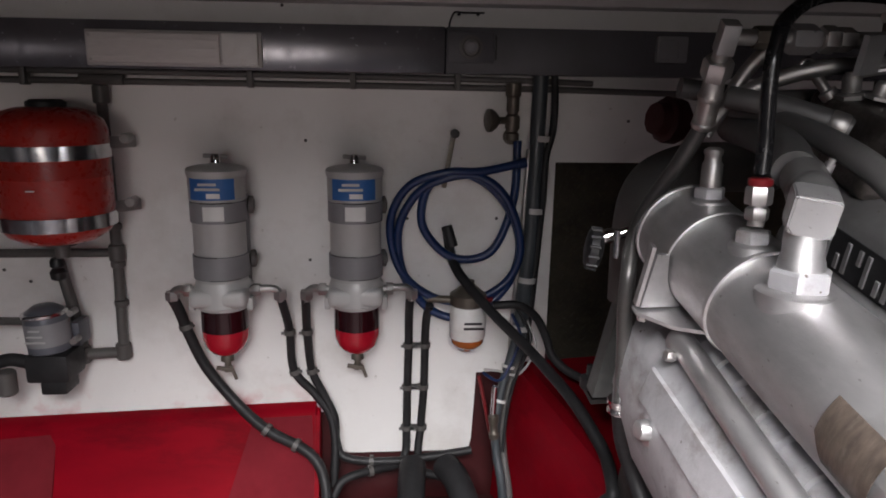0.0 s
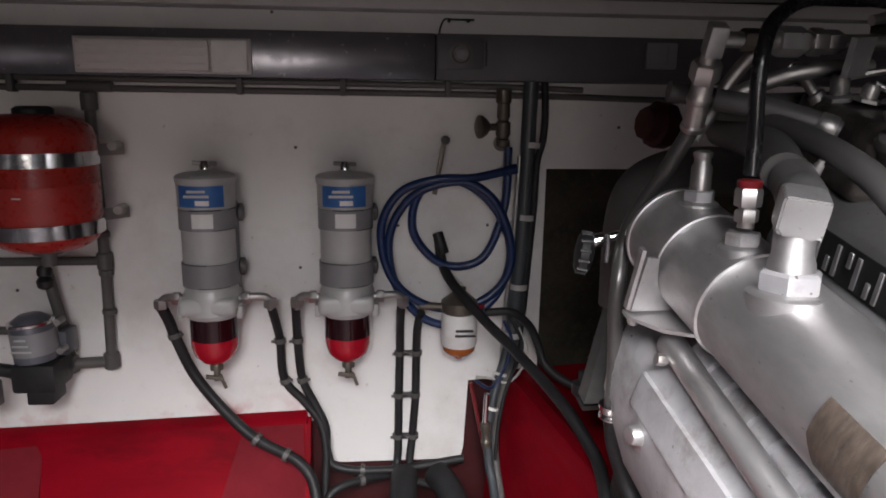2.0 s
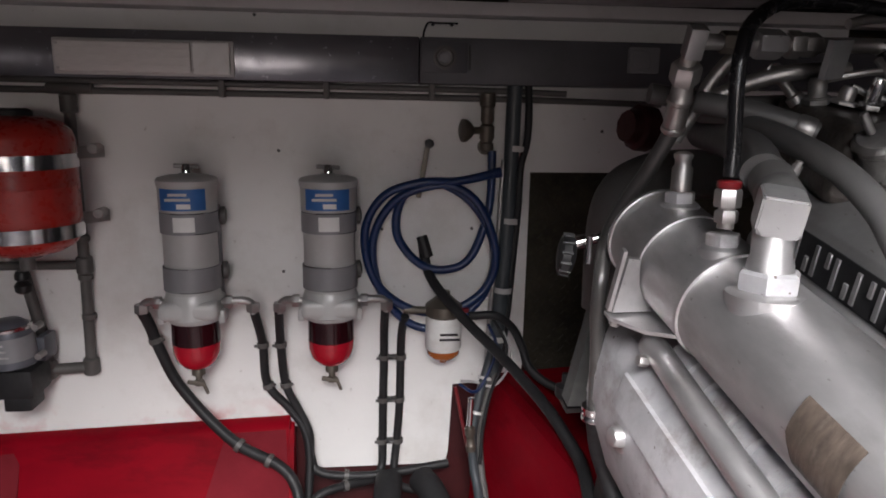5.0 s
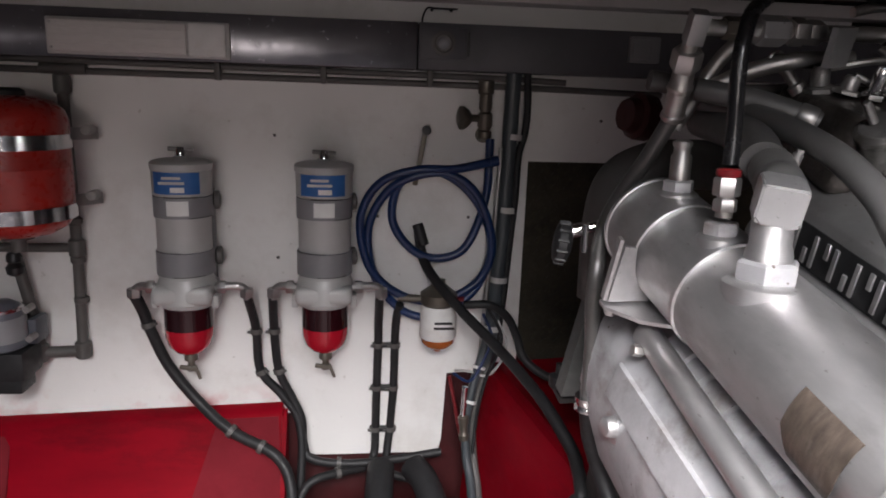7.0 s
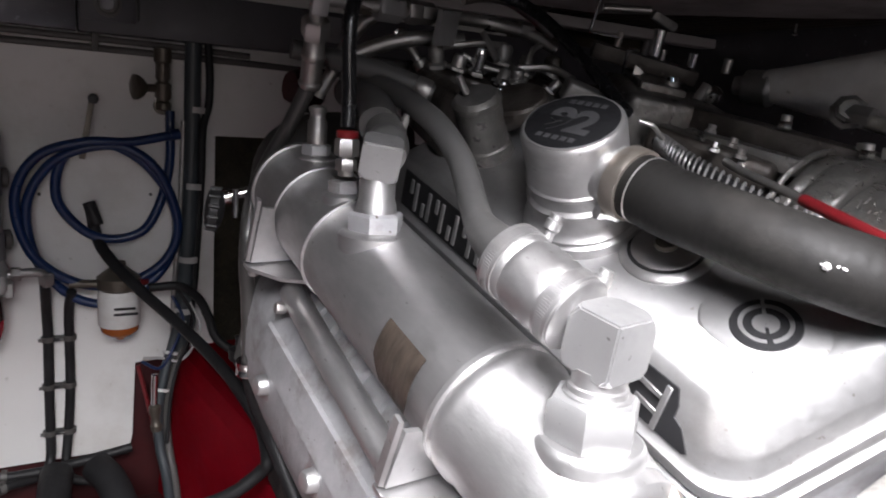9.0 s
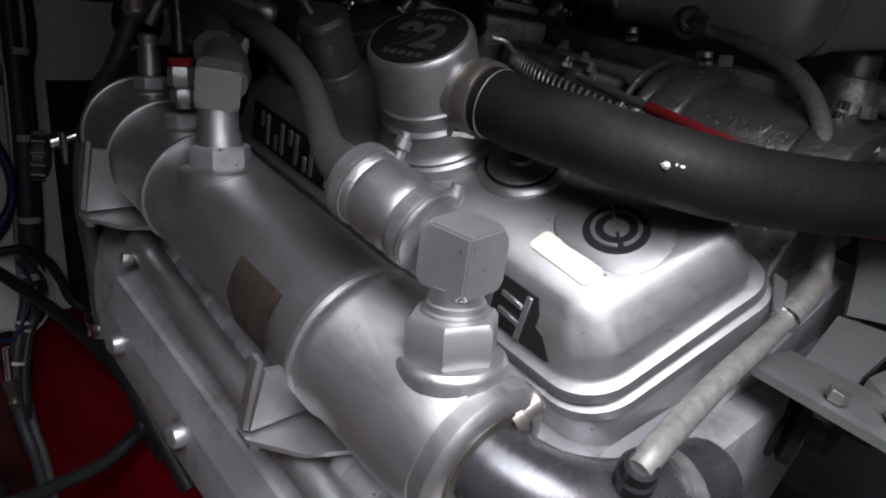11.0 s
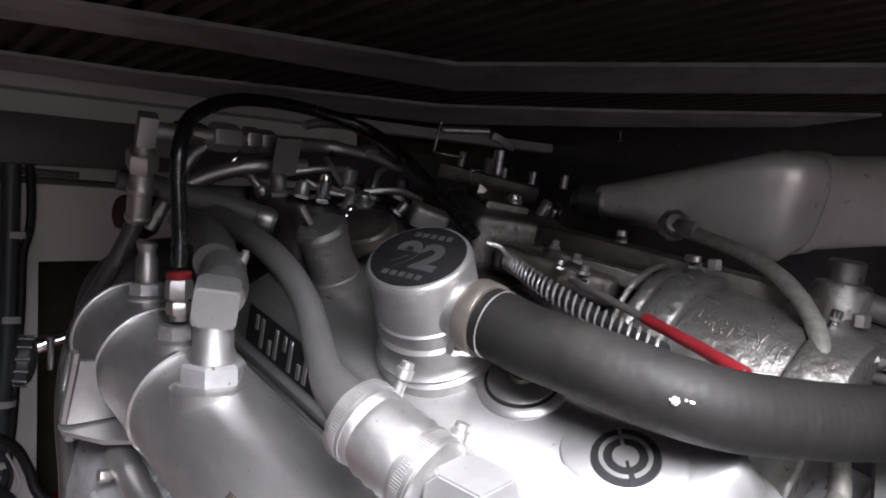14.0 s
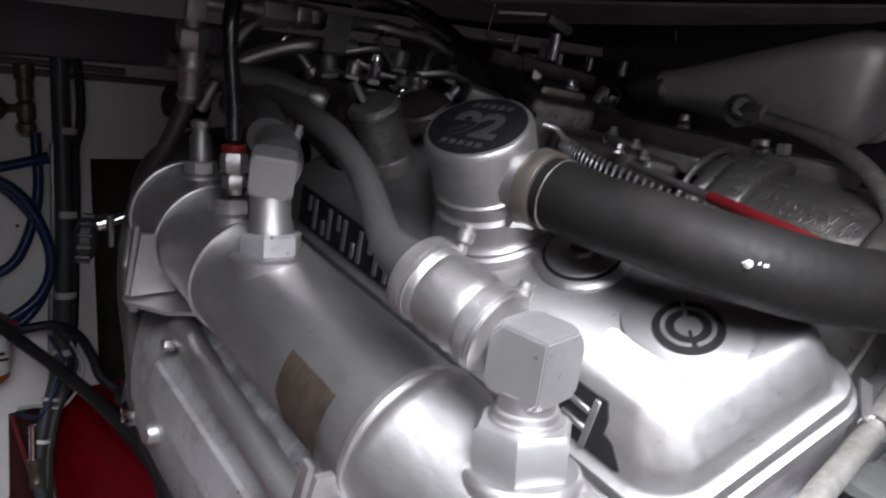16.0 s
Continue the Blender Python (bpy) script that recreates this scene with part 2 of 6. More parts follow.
def lathe(bm, o, ax, prof, seg=28, turn=0.0):
    """Turns a profile of (height, radius) round an axis."""
    u, v, ax = basis(ax)
    o = Vector(o)
    rings = []
    for h, r in prof:
        if r < 1e-6:
            rings.append([bm.verts.new(o + ax * h)])
        else:
            rings.append([bm.verts.new(o + ax * h + (u * math.cos(2 * math.pi * i / seg + turn) + v * math.sin(2 * math.pi * i / seg + turn)) * r)
                          for i in range(seg)])
    for a, b in zip(rings, rings[1:]):
        for i in range(seg):
            j = (i + 1) % seg
            if len(a) == 1 and len(b) > 1:
                bm.faces.new((a[0], b[j], b[i]))
            elif len(b) == 1 and len(a) > 1:
                bm.faces.new((a[i], a[j], b[0]))
            elif len(a) > 1:
                bm.faces.new((a[i], a[j], b[j], b[i]))
    for ring, end in ((rings[0], 0), (rings[-1], 1)):
        if len(ring) > 2:
            bm.faces.new(ring)
    return bm


def rod(bm, a, b, r, seg=16, bevel=0.0, r2=None):
    a, b = Vector(a), Vector(b)
    L = (b - a).length
    r2 = r if r2 is None else r2
    k = bevel
    prof = [(0, r), (L, r2)] if not k else [(0, r - k), (k, r), (L - k, r2), (L, r2 - k)]
    return lathe(bm, a, b - a, prof, seg)


def hexnut(bm, o, ax, flats, h, turn=0.0):
    r = flats / math.sqrt(3)
    k = h * 0.14
    return lathe(bm, o, ax, [(0, r * 0.93), (k, r), (h - k, r), (h, r * 0.9)], 6, turn)


def smooth_path(pts, sub=6, loop=False):
    pts = [Vector(p) for p in pts]
    n = len(pts)
    out = []
    for i in range(n if loop else n - 1):
        if loop:
            p0, p1, p2, p3 = (pts[(i + k) % n] for k in (-1, 0, 1, 2))
        else:
            p1, p2 = pts[i], pts[i + 1]
            p0 = pts[i - 1] if i else p1 * 2 - p2
            p3 = pts[i + 2] if i + 2 < n else p2 * 2 - p1
        for s in range(sub):
            t = s / sub
            out.append(0.5 * ((2 * p1) + (p2 - p0) * t + (2 * p0 - 5 * p1 + 4 * p2 - p3) * t * t + (3 * p1 - p0 - 3 * p2 + p3) * t ** 3))
    if not loop:
        out.append(pts[-1])
    return out


def sweep(bm, pts, r, seg=12, sub=6, ribs=None, loop=False):
    """A round hose along a smooth path; ribs: (every so many metres, depth)."""
    path = smooth_path(pts, sub, loop)
    if ribs:
        dense, every = [path[0]], ribs[0] / 8
        for a, b in zip(path, path[1:]):
            k = max(1, int((b - a).length / every))
            dense += [a.lerp(b, (i + 1) / k) for i in range(k)]
        path = dense
    n = len(path)
    t0 = (path[1] - path[0]).normalized()
    u, v, _ = basis(t0)
    rings, run = [], 0.0
    for i, p in enumerate(path):
        t = (path[(i + 1) % n if loop else min(i + 1, n - 1)] - path[i - 1 if loop or i else 0]).normalized()
        u = (u - t * u.dot(t)).normalized()
        v = t.cross(u)
        if i:
            run += (p - path[i - 1]).length
        rr = r(run) if callable(r) else r
        if ribs:
            rr += ribs[1] * math.sin(2 * math.pi * run / ribs[0])
        rings.append([bm.verts.new(p + (u * math.cos(2 * math.pi * k / seg) + v * math.sin(2 * math.pi * k / seg)) * rr) for k in range(seg)])
    pairs = list(zip(rings, rings[1:])) + ([(rings[-1], rings[0])] if loop else [])
    for a, b in pairs:
        for k in range(seg):
            j = (k + 1) % seg
            bm.faces.new((a[k], a[j], b[j], b[k]))
    if not loop:
        bm.faces.new(rings[0])
        bm.faces.new(rings[-1])
    return bm


def block(bm, centre, size, turn=None, bevel=0.0, seg=2):
    m = Matrix.Translation(centre) @ (turn.to_4x4() if turn else Matrix.Identity(4)) @ Matrix.Diagonal((*size, 1))
    geo = bmesh.ops.create_cube(bm, size=1.0, matrix=m)
    if bevel:
        edges = list({e for v in geo["verts"] for e in v.link_edges})
        bmesh.ops.bevel(bm, geom=edges, offset=bevel, segments=seg, affect="EDGES", profile=0.6)
    return bm


def prism(bm, outline, push):
    """Extrudes a closed outline of points by a vector."""
    a = [bm.verts.new(Vector(p)) for p in outline]
    b = [bm.verts.new(Vector(p) + Vector(push)) for p in outline]
    bm.faces.new(a)
    bm.faces.new(b[::-1])
    for i in range(len(a)):
        j = (i + 1) % len(a)
        bm.faces.new((a[i], b[i], b[j], a[j]))
    return bm


def nb():
    return bmesh.new()


def box_part(name, lo, hi, mat, parent=None, bevel=0.0, label=""):
    lo, hi = Vector(lo), Vector(hi)
    return part(name, block(nb(), (lo + hi) / 2, hi - lo, None, bevel), mat, parent, label)
CAST = material("grimy_silver_casting", (0.19, 0.183, 0.175), 0.33, 0.72, 0.2, 30, 0.7, 75, (0.13, 0.105, 0.085), 0.7, 22, specks=((0.07, 0.05, 0.04), 110, 0.8))
SHEATH = material("shiny_grey_sheath", (0.11, 0.107, 0.104), 0.32, 0.6, 0.12, 8, 0.05, 80, (0.05, 0.045, 0.04), 0.5, 14, rough_vary=0.04)
DARKGLOSS = material("glossy_dark_grey_pipe", (0.075, 0.075, 0.08), 0.27, 0.65, 0.25, 14, 0.05, 90, (0.2, 0.2, 0.2), 0.3, 26, rough_vary=0.06)
DARKPIPE = material("sooty_grey_pipe", (0.035, 0.033, 0.032), 0.55, 0.2, 0.25, 14, 0.3, 60)


# ---- the compartment ----
WALL_Y = 2.10
structure = lambda ob, label, cat: tagged(ob, label, cat, kind="structure")


def front_bulkhead():
    """White bulkhead with a lower tab and an opening at its right end."""
    outline = [(-1.4, 0.60), (0.095, 0.66), (0.10, 0.575), (0.115, 0.545), (0.14, 0.535), (0.455, 0.535), (0.472, 0.545), (0.478, 0.57), (0.488, 0.765), (0.675, 0.775),
               (0.678, 1.335), (1.5, 1.335), (1.5, 1.72), (-1.4, 1.72)]
    bm = prism(nb(), [(x, WALL_Y, z) for x, z in outline], (0, 0.03, 0))
    structure(part("wall_front", bm, WHITE), "white painted bulkhead with stains and screw holes", "wall")


front_bulkhead()


def recess_wall():
    w = structure(box_part("wall_recess", (0.3, 2.36, 0.2), (2.3, 2.40, 1.8), DARK), "dark brown tread mat lining the recess behind the opening", "wall")
    bm = nb()
    for i in range(26):
        for j in range(40):
            x, z = 0.66 + 0.02 * i, 0.62 + 0.02 * j
            if (i + j) % 2:
                block(bm, (x, 2.358, z), (0.019, 0.006, 0.006), Euler((0, radians(45 if i % 2 else -45), 0)).to_matrix())
    tagged(part("mat_tread", bm, DARK, w), kind="stuff")


recess_wall()
structure(box_part("wall_left", (-1.45, -2.2, 0.1), (-1.40, 2.13, 1.8), BEAM), "dark painted side of the compartment", "wall")
structure(box_part("wall_right", (2.30, -2.2, 0.1), (2.35, 2.4, 1.8), BEAM), "dark side of the compartment", "wall")


def rear_bulkhead():
    bm = nb()
    for lo, hi in (((-1.45, 0.1), (-0.55, 1.8)), ((0.45, 0.1), (2.35, 1.8)), ((-0.55, 0.1), (0.45, 1.26)), ((-0.55, 1.76), (0.45, 1.8))):
        block(bm, ((lo[0] + hi[0]) / 2, -2.225, (lo[1] + hi[1]) / 2), (hi[0] - lo[0], 0.05, hi[1] - lo[1]))
    structure(part("wall_back", bm, BEAM), "dark painted rear bulkhead with an opening", "wall")


rear_bulkhead()
structure(box_part("floor", (-1.45, -2.25, 0.20), (2.35, 2.42, 0.25), BILGE), "dark painted bilge floor", "floor")


def ceiling():
    """Ceiling with an open hatch above the near side."""
    bm = nb()
    z0, z1 = 1.76, 1.80
    for lo, hi in (((-1.45, 0.56), (2.35, 2.42)), ((-1.45, -2.25), (2.35, -1.9)), ((-1.45, -1.9), (-0.25, 0.56)), ((0.78, -1.9), (2.35, 0.56))):
        block(bm, ((lo[0] + hi[0]) / 2, (lo[1] + hi[1]) / 2, (z0 + z1) / 2), (hi[0] - lo[0], hi[1] - lo[1], z1 - z0))
    for i in range(57):
        block(bm, (-0.3 + i * 0.045, 1.23, 1.752), (0.02, 1.7, 0.018))
    structure(part("ceiling", bm, CEIL), "dark brown ribbed underside of the deck with an open hatch", "ceiling")


ceiling()
structure(box_part("trim_1", (-1.4, 2.03, 1.705), (2.3, 2.10, 1.735), GREYWHITE, bevel=0.003), "grey strip along the top of the bulkhead", "trim")


# Unseen frame below the hatch edge, added to keep light off the far engine.
def hatch_light_baffle():
    bm = nb()
    for lo, hi in (((-0.28, 0.56), (0.81, 0.59)), ((-0.28, -1.93), (0.81, -1.9)), ((-0.28, -1.9), (-0.25, 0.56)), ((0.78, -1.9), (0.81, 0.56))):
        block(bm, ((lo[0] + hi[0]) / 2, (lo[1] + hi[1]) / 2, 1.7175), (hi[0] - lo[0], hi[1] - lo[1], 0.085))
    structure(part("trim_5", bm, CEIL), "unseen dark frame round the hatch, added to cut its light", "trim")


hatch_light_baffle()


def deck_trim(name, inner, outer, z, thick):
    """A flat strip under the deck between two lines of the plan."""
    bm = prism(nb(), [(x, y, z) for x, y in inner + outer[::-1]], (0, 0, thick))
    structure(part(name, bm, TRIMGREY), "grey painted edge strip under the deck hatch frame", "trim")


deck_trim("trim_2", [(0.283, 1.436), (0.554, 1.389), (0.873, 1.324), (1.162, 1.271), (1.360, 1.031), (1.581, 0.757), (1.994, 0.250)],
          [(0.283, 1.595), (0.542, 1.542), (0.849, 1.489), (1.321, 1.465), (1.571, 1.170), (1.817, 0.834), (2.230, 0.285)], 1.736, 0.007)
deck_trim("trim_3", [(0.571, 1.847), (0.829, 1.829), (1.463, 1.662), (1.794, 1.325), (2.124, 0.923)],
          [(0.599, 2.061), (0.898, 2.046), (1.685, 1.925), (2.009, 1.518), (2.216, 1.146)], 1.736, 0.007)


def beam():
    """Dark beam: a glossy length and a duller length butted to it."""
    bm = block(nb(), (-0.507, 2.06, 1.600), (1.786, 0.08, 0.105), None, 0.004)
    structure(part("beam_1", bm, BEAM), "dark grey glossy painted beam across the bulkhead", "beam")
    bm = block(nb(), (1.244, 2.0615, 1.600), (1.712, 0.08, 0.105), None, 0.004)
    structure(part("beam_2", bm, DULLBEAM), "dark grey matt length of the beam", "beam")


beam()


def stringer_left():
    """Red moulded hull step below the bulkhead."""
    bm = nb()
    prism(bm, [(-1.4, 2.099, 0.692), (-1.4, 2.07, 0.687), (-1.4, 2.055, 0.674), (-1.4, 1.98, 0.45), (-1.4, 1.75, 0.25), (-1.4, 2.099, 0.25)], (1.47, 0, 0))
    bmesh.ops.bevel(bm, geom=[e for e in bm.edges if abs(e.verts[0].co.x - 0.07) < 1e-4 and abs(e.verts[1].co.x - 0.07) < 1e-4], offset=0.012, segments=3, affect="EDGES")
    for v in bm.verts:
        if v.co.z > 0.5:
            v.co.z -= 0.036 * (0.07 - v.co.x)
    step = structure(part("hull_step", bm, RED), "red gelcoat hull step under the bulkhead", "hull")
    out = V(0, -0.224, 0.075).normalized() * 0.003

    def on_step(x, k):
        return V(x, 2.056 - 0.075 * k, 0.672 - 0.222 * k - 0.036 * (0.07 - x) * (1 - k)) + out
    part("step_panel", prism(nb(), [on_step(-0.10, 0.0), on_step(0.05, 0.0), on_step(0.062, 1.0), on_step(-0.17, 1.0)], -out * 2), DUSTSHADERED, step, "dusty dull red panel")
    bm = nb()
    prism(bm, [(-0.60, 2.052, 0.635), (-0.60, 1.975, 0.45), (-0.66, 1.9, 0.40), (-1.4, 1.7, 0.40), (-1.4, 1.95, 0.625)], (0, 0, -0.2))
    # The rib's duller red stands in for the shadow at the lower left.
    structure(part("hull_rib", bm, DUSTSHADERED), "red gelcoat rib of the hull, darkened for shadow", "hull")


stringer_left()
# Shade behind and under the bulkhead is put into this deeper red.
structure(box_part("hull_back", (-0.2, 2.132, 0.25), (0.70, 2.16, 0.80), DEEPRED), "red gelcoat hull behind the bulkhead, darkened for shade", "hull")
structure(box_part("bilge_tray", (0.0, 1.6, 0.24), (0.9, 2.099, 0.40), DEEPRED, bevel=0.02), "red gelcoat bilge between the bearers, darkened for shade", "hull")


def engine_bed():
    """Red engine bearer running from the bulkhead under the engine."""
    bm = nb()
    prism(bm, [(0.525, 2.099, 0.25), (0.553, 2.099, 0.60), (0.574, 2.099, 0.745), (0.604, 2.099, 0.793), (0.86, 2.099, 0.81), (0.86, 2.099, 0.25)], (0.22, -1.1, -0.06))
    bmesh.ops.bevel(bm, geom=[e for e in bm.edges if e.calc_length() > 1], offset=0.014, segments=3, affect="EDGES")
    structure(part("engine_bearer", bm, RED), "red gelcoat engine bearer", "hull")


engine_bed()

# ---- things on the beam ----


def beam_lamp():
    lamp = tagged(empty("fluorescent_lamp", (-0.222, 2.02, 1.592)), "switched-off flat lamp with a cloudy plastic cover on the beam", "lamp")
    lamp.scale = (0.937, 1, 1)
    part("housing", block(nb(), (0, -0.006, 0), (0.41, 0.012, 0.078), None, 0.004), GREYWHITE, lamp)
    part("diffuser", block(nb(), (-0.045, -0.016, 0), (0.305, 0.012, 0.066), None, 0.005), DIFFUSER, lamp)
    bm = nb()
    for i in range(3):
        block(bm, (-0.045, -0.0225, -0.018 + i * 0.018), (0.29, 0.002, 0.003))
    part("rib", bm, DIFFUSER, lamp)
    part("switch_end", block(nb(), (0.155, -0.016, 0), (0.085, 0.014, 0.07), None, 0.005), LABELWHITE, lamp, "whitish end cap")
    for x, z in ((0.112, 0.026), (0.112, -0.026), (-0.19, 0.026), (-0.19, -0.026)):
        part("screw", rod(nb(), (x, -0.0215, z), (x, -0.025, z), 0.0032, 10), STEEL, lamp)


beam_lamp()


def beam_dial():
    d = tagged(empty("flush_lock", (0.445, 2.02, 1.607)), "round flush fitting on a square plate on the beam", "fitting")
    part("plate", block(nb(), (0, -0.002, 0), (0.105, 0.004, 0.07), None, 0.002), DULLBEAM, d)
    part("ring", lathe(nb(), (0, -0.004, 0), (0, -1, 0), [(0, 0.0), (0, 0.027), (0.005, 0.027), (0.006, 0.021), (0.002, 0.019), (0.002, 0)], 28), PIPEGREY, d, "dull metal ring")
    part("core", lathe(nb(), (0, -0.006, 0), (0, -1, 0), [(0, 0.014), (0.003, 0.013), (0.003, 0.0)], 20), BEAM, d)
    part("latch_slot", block(nb(), (0.058, -0.003, 0.0), (0.006, 0.006, 0.055), None, 0.002), MATBLACK, d, "black slot")


beam_dial()


def wire_clip():
    w = tagged(empty("wire_hanger", (0.43, 2.08, 1.70)), "thin bent black wire hanger above the beam", "hanger")
    part("wire", sweep(nb(), [(-0.03, 0.015, -0.045), (-0.03, -0.02, -0.03), (-0.02, -0.02, -0.012), (0.0, -0.02, -0.012), (0.05, -0.02, -0.012)], 0.0022, 8), BLACK, w)
    for x in (-0.01, 0.035):
        part("knot", lathe(nb(), (x, -0.02, -0.02), (0, 0, 1), [(0, 0), (0.004, 0.005), (0.009, 0)], 8), BLACK, w)


wire_clip()


def junction_box():
    j = tagged(empty("junction_box", (0.921, 2.02, 1.61)), "small dull plastic box fixed to the beam", "box")
    part("body", block(nb(), (0, -0.008, 0), (0.075, 0.016, 0.06), None, 0.005), FILTERDK, j)
    part("lid", block(nb(), (-0.01, -0.018, 0), (0.045, 0.005, 0.045), None, 0.004), FILTERDK, j)


junction_box()


def cable_run():
    c = tagged(empty("cable_run", (0, 2.06, 1.53)), "two grey pipes clipped along the wall below the beam", "pipes")
    part("upper_pipe", sweep(nb(), [(-1.3, 0.012, 0.014), (-0.4, 0.012, 0.012), (0.5, 0.012, 0.006), (0.75, 0.0, 0.0)], 0.0075, 10), PIPEGREY, c)
    part("lower_pipe", sweep(nb(), [(-1.3, 0.015, -0.008), (-0.4, 0.015, -0.01), (0.55, 0.015, -0.014), (1.0, 0.015, -0.022)], 0.008, 10), PIPEGREY, c)
    for x in (-0.58, -0.07, 0.17, 0.42):
        part("clip", block(nb(), (x, 0.008, 0.0), (0.014, 0.03, 0.042), None, 0.003), PIPEGREY, c)
    part("conduit", block(nb(), (-0.42, -0.004, 0.026), (0.44, 0.02, 0.014), None, 0.003), GREYWHITE, c, "flat grey conduit")
    part("tee", rod(nb(), (-0.46, 0.012, -0.006), (-0.36, 0.012, -0.006), 0.013, 14, 0.002), PIPEGREY, c)


cable_run()

# ---- expansion tank, its pipes and the pump ----


def expansion_tank():
    t = tagged(empty("expansion_tank", (-0.481, 1.945, 1.165)), "red steel expansion tank strapped to the bulkhead", "tank")
    R = 0.117
    part("shell", lathe(nb(), (0, 0, 0), (0, 0, 1), [(0, 0), (0.0, 0.03), (0.006, 0.075), (0.022, 0.102), (0.045, R), (0.148, R), (0.150, R + 0.001), (0.152, R), (0.25, R), (0.27, 0.110), (0.288, 0.09), (0.297, 0.06), (0.30, 0)], 48), TANKRED, t)
    part("cap", lathe(nb(), (0, 0, 0.296), (0, 0, 1), [(0, 0.04), (0.012, 0.04), (0.018, 0.03), (0.018, 0)], 24), BLACK, t, "black plastic top cap")
    part("port", lathe(nb(), (0, 0, 0.004), (0, 0, -1), [(0, 0.032), (0.012, 0.032), (0.014, 0.016), (0.04, 0.016)], 20), PIPEGREY, t)
    for z in (0.205, 0.055):
        band = part("strap", lathe(nb(), (0, 0, z - 0.015), (0, 0, 1), [(0, R + 0.001), (0, R + 0.003), (0.03, R + 0.003), (0.03, R + 0.001)], 48), CHROME, t, "shiny steel strap")
        part("strap_arm", block(nb(), (0.095, 0.075, z + 0.012), (0.004, 0.13, 0.028), Euler((0, 0, radians(-38))).to_matrix(), 0.001), STEEL, band)
        part("strap_bolt", rod(nb(), (0.122, 0.13, z + 0.02), (0.122, 0.09, z + 0.02), 0.012, 12, 0.002), STEEL, band)
    part("seam_mark", block(nb(), (0.005, -R - 0.001, 0.13), (0.018, 0.002, 0.003)), LABELWHITE, t)


expansion_tank()


def plumbing_left():
    p = tagged(empty("pipe_loop", (-0.417, 2.06, 1.09)), "grey plastic water pipes with elbows on the bulkhead", "pipes")
    r = 0.0125
    part("riser", rod(nb(), (0.0, 0.02, 0.0), (-0.002, 0.02, 0.42), r, 16), PIPEGREY, p)
    part("cross_pipe", rod(nb(), (-0.5, 0.01, 0.018), (0.0, 0.02, 0.018), 0.011, 16), PIPEGREY, p)
    part("drop_pipe", rod(nb(), (0.0, 0.02, 0.0), (-0.006, 0.02, -0.24), r, 16), PIPEGREY, p)
    part("return_pipe", sweep(nb(), [(-0.13, 0.0, 0.0), (-0.12, 0.0, -0.06), (-0.105, 0.005, -0.16), (-0.10, 0.01, -0.235)], 0.0135, 14), PIPEGREY, p)
    part("bottom_pipe", rod(nb(), (-0.15, 0.0, -0.243), (-0.006, 0.02, -0.243), 0.014, 16), PIPEGREY, p)
    for q in ((0.0, 0.02, 0.018), (-0.006, 0.02, -0.24), (-0.002, 0.02, 0.40), (-0.10, 0.008, -0.243)):
        part("elbow", lathe(nb(), (q[0], q[1], q[2] - 0.022), (0, 0, 1), [(0, 0.015), (0.004, 0.019), (0.04, 0.019), (0.044, 0.015)], 18), PIPEGREY, p)
    for z in (0.075, -0.02, -0.12):
        part("collar", lathe(nb(), (0.0, 0.02, z), (0, 0, 1), [(0, 0.014), (0.003, 0.017), (0.014, 0.017), (0.017, 0.014)], 16), PIPEGREY, p)
    part("tank_valve", lathe(nb(), (-0.13, -0.01, 0.012), (0, 0, -1), [(0, 0.013), (0.008, 0.017), (0.02, 0.017), (0.024, 0.012), (0.035, 0.02), (0.05, 0.018), (0.055, 0.012)], 16), MATBLACK, p, "black valve under the tank")


plumbing_left()


def pump():
    p = tagged(empty("water_pump", (-0.555, 1.99, 0.84)), "small grey electric water pump with a black base on the bulkhead", "pump")
    part("motor", lathe(nb(), (0, 0, 0.05), (-0.06, 0, 1), [(0, 0.044), (0.004, 0.048), (0.085, 0.048), (0.10, 0.042), (0.112, 0.025), (0.114, 0)], 32), PUMPGREY, p)
    part("rim", lathe(nb(), (-0.006, 0, 0.138), (-0.06, 0, 1), [(0, 0.049), (0.002, 0.051), (0.008, 0.051), (0.01, 0.049)], 32), CHROME, p, "bright rim")
    lab = part("label", lathe(nb(), (-0.001, 0, 0.07), (-0.06, 0, 1), [(0, 0.0484), (0, 0.0492), (0.055, 0.0492), (0.055, 0.0484)], 32), FILTERDK, p, "grey printed label")
    for i in range(3):
        part("print_bar", block(nb(), (-0.01, -0.0497, 0.085 + i * 0.014), (0.045 - 0.01 * i, 0.002, 0.004)), FILTER, lab)
    part("base", block(nb(), (0.005, 0.005, 0.015), (0.10, 0.10, 0.07), None, 0.012), BLACK, p, "black plastic pump head")
    part("foot", block(nb(), (0.012, 0.0, -0.035), (0.06, 0.07, 0.035), None, 0.006), BLACK, p)
    part("inlet_pipe", sweep(nb(), [(-0.04, -0.01, 0.02), (-0.09, -0.01, 0.03), (-0.14, -0.01, 0.02), (-0.25, -0.01, 0.02)], 0.016, 14), BLACK, p)
    part("inlet_valve", rod(nb(), (-0.095, -0.03, 0.01), (-0.095, -0.03, -0.05), 0.022, 18, 0.004), PIPEGREY, p)
    part("mount", block(nb(), (0.05, 0.05, 0.08), (0.02, 0.06, 0.06), None, 0.004), PUMPGREY, p)
    part("bracket_arm", rod(nb(), (-0.04, 0.02, 0.115), (-0.2, 0.03, 0.115), 0.010, 12), PIPEGREY, p)
    for z in (0.08, 0.15):
        part("terminal", rod(nb(), (0.066, 0.0, z), (0.066, -0.03, z), 0.008, 10), STEEL, p)


pump()

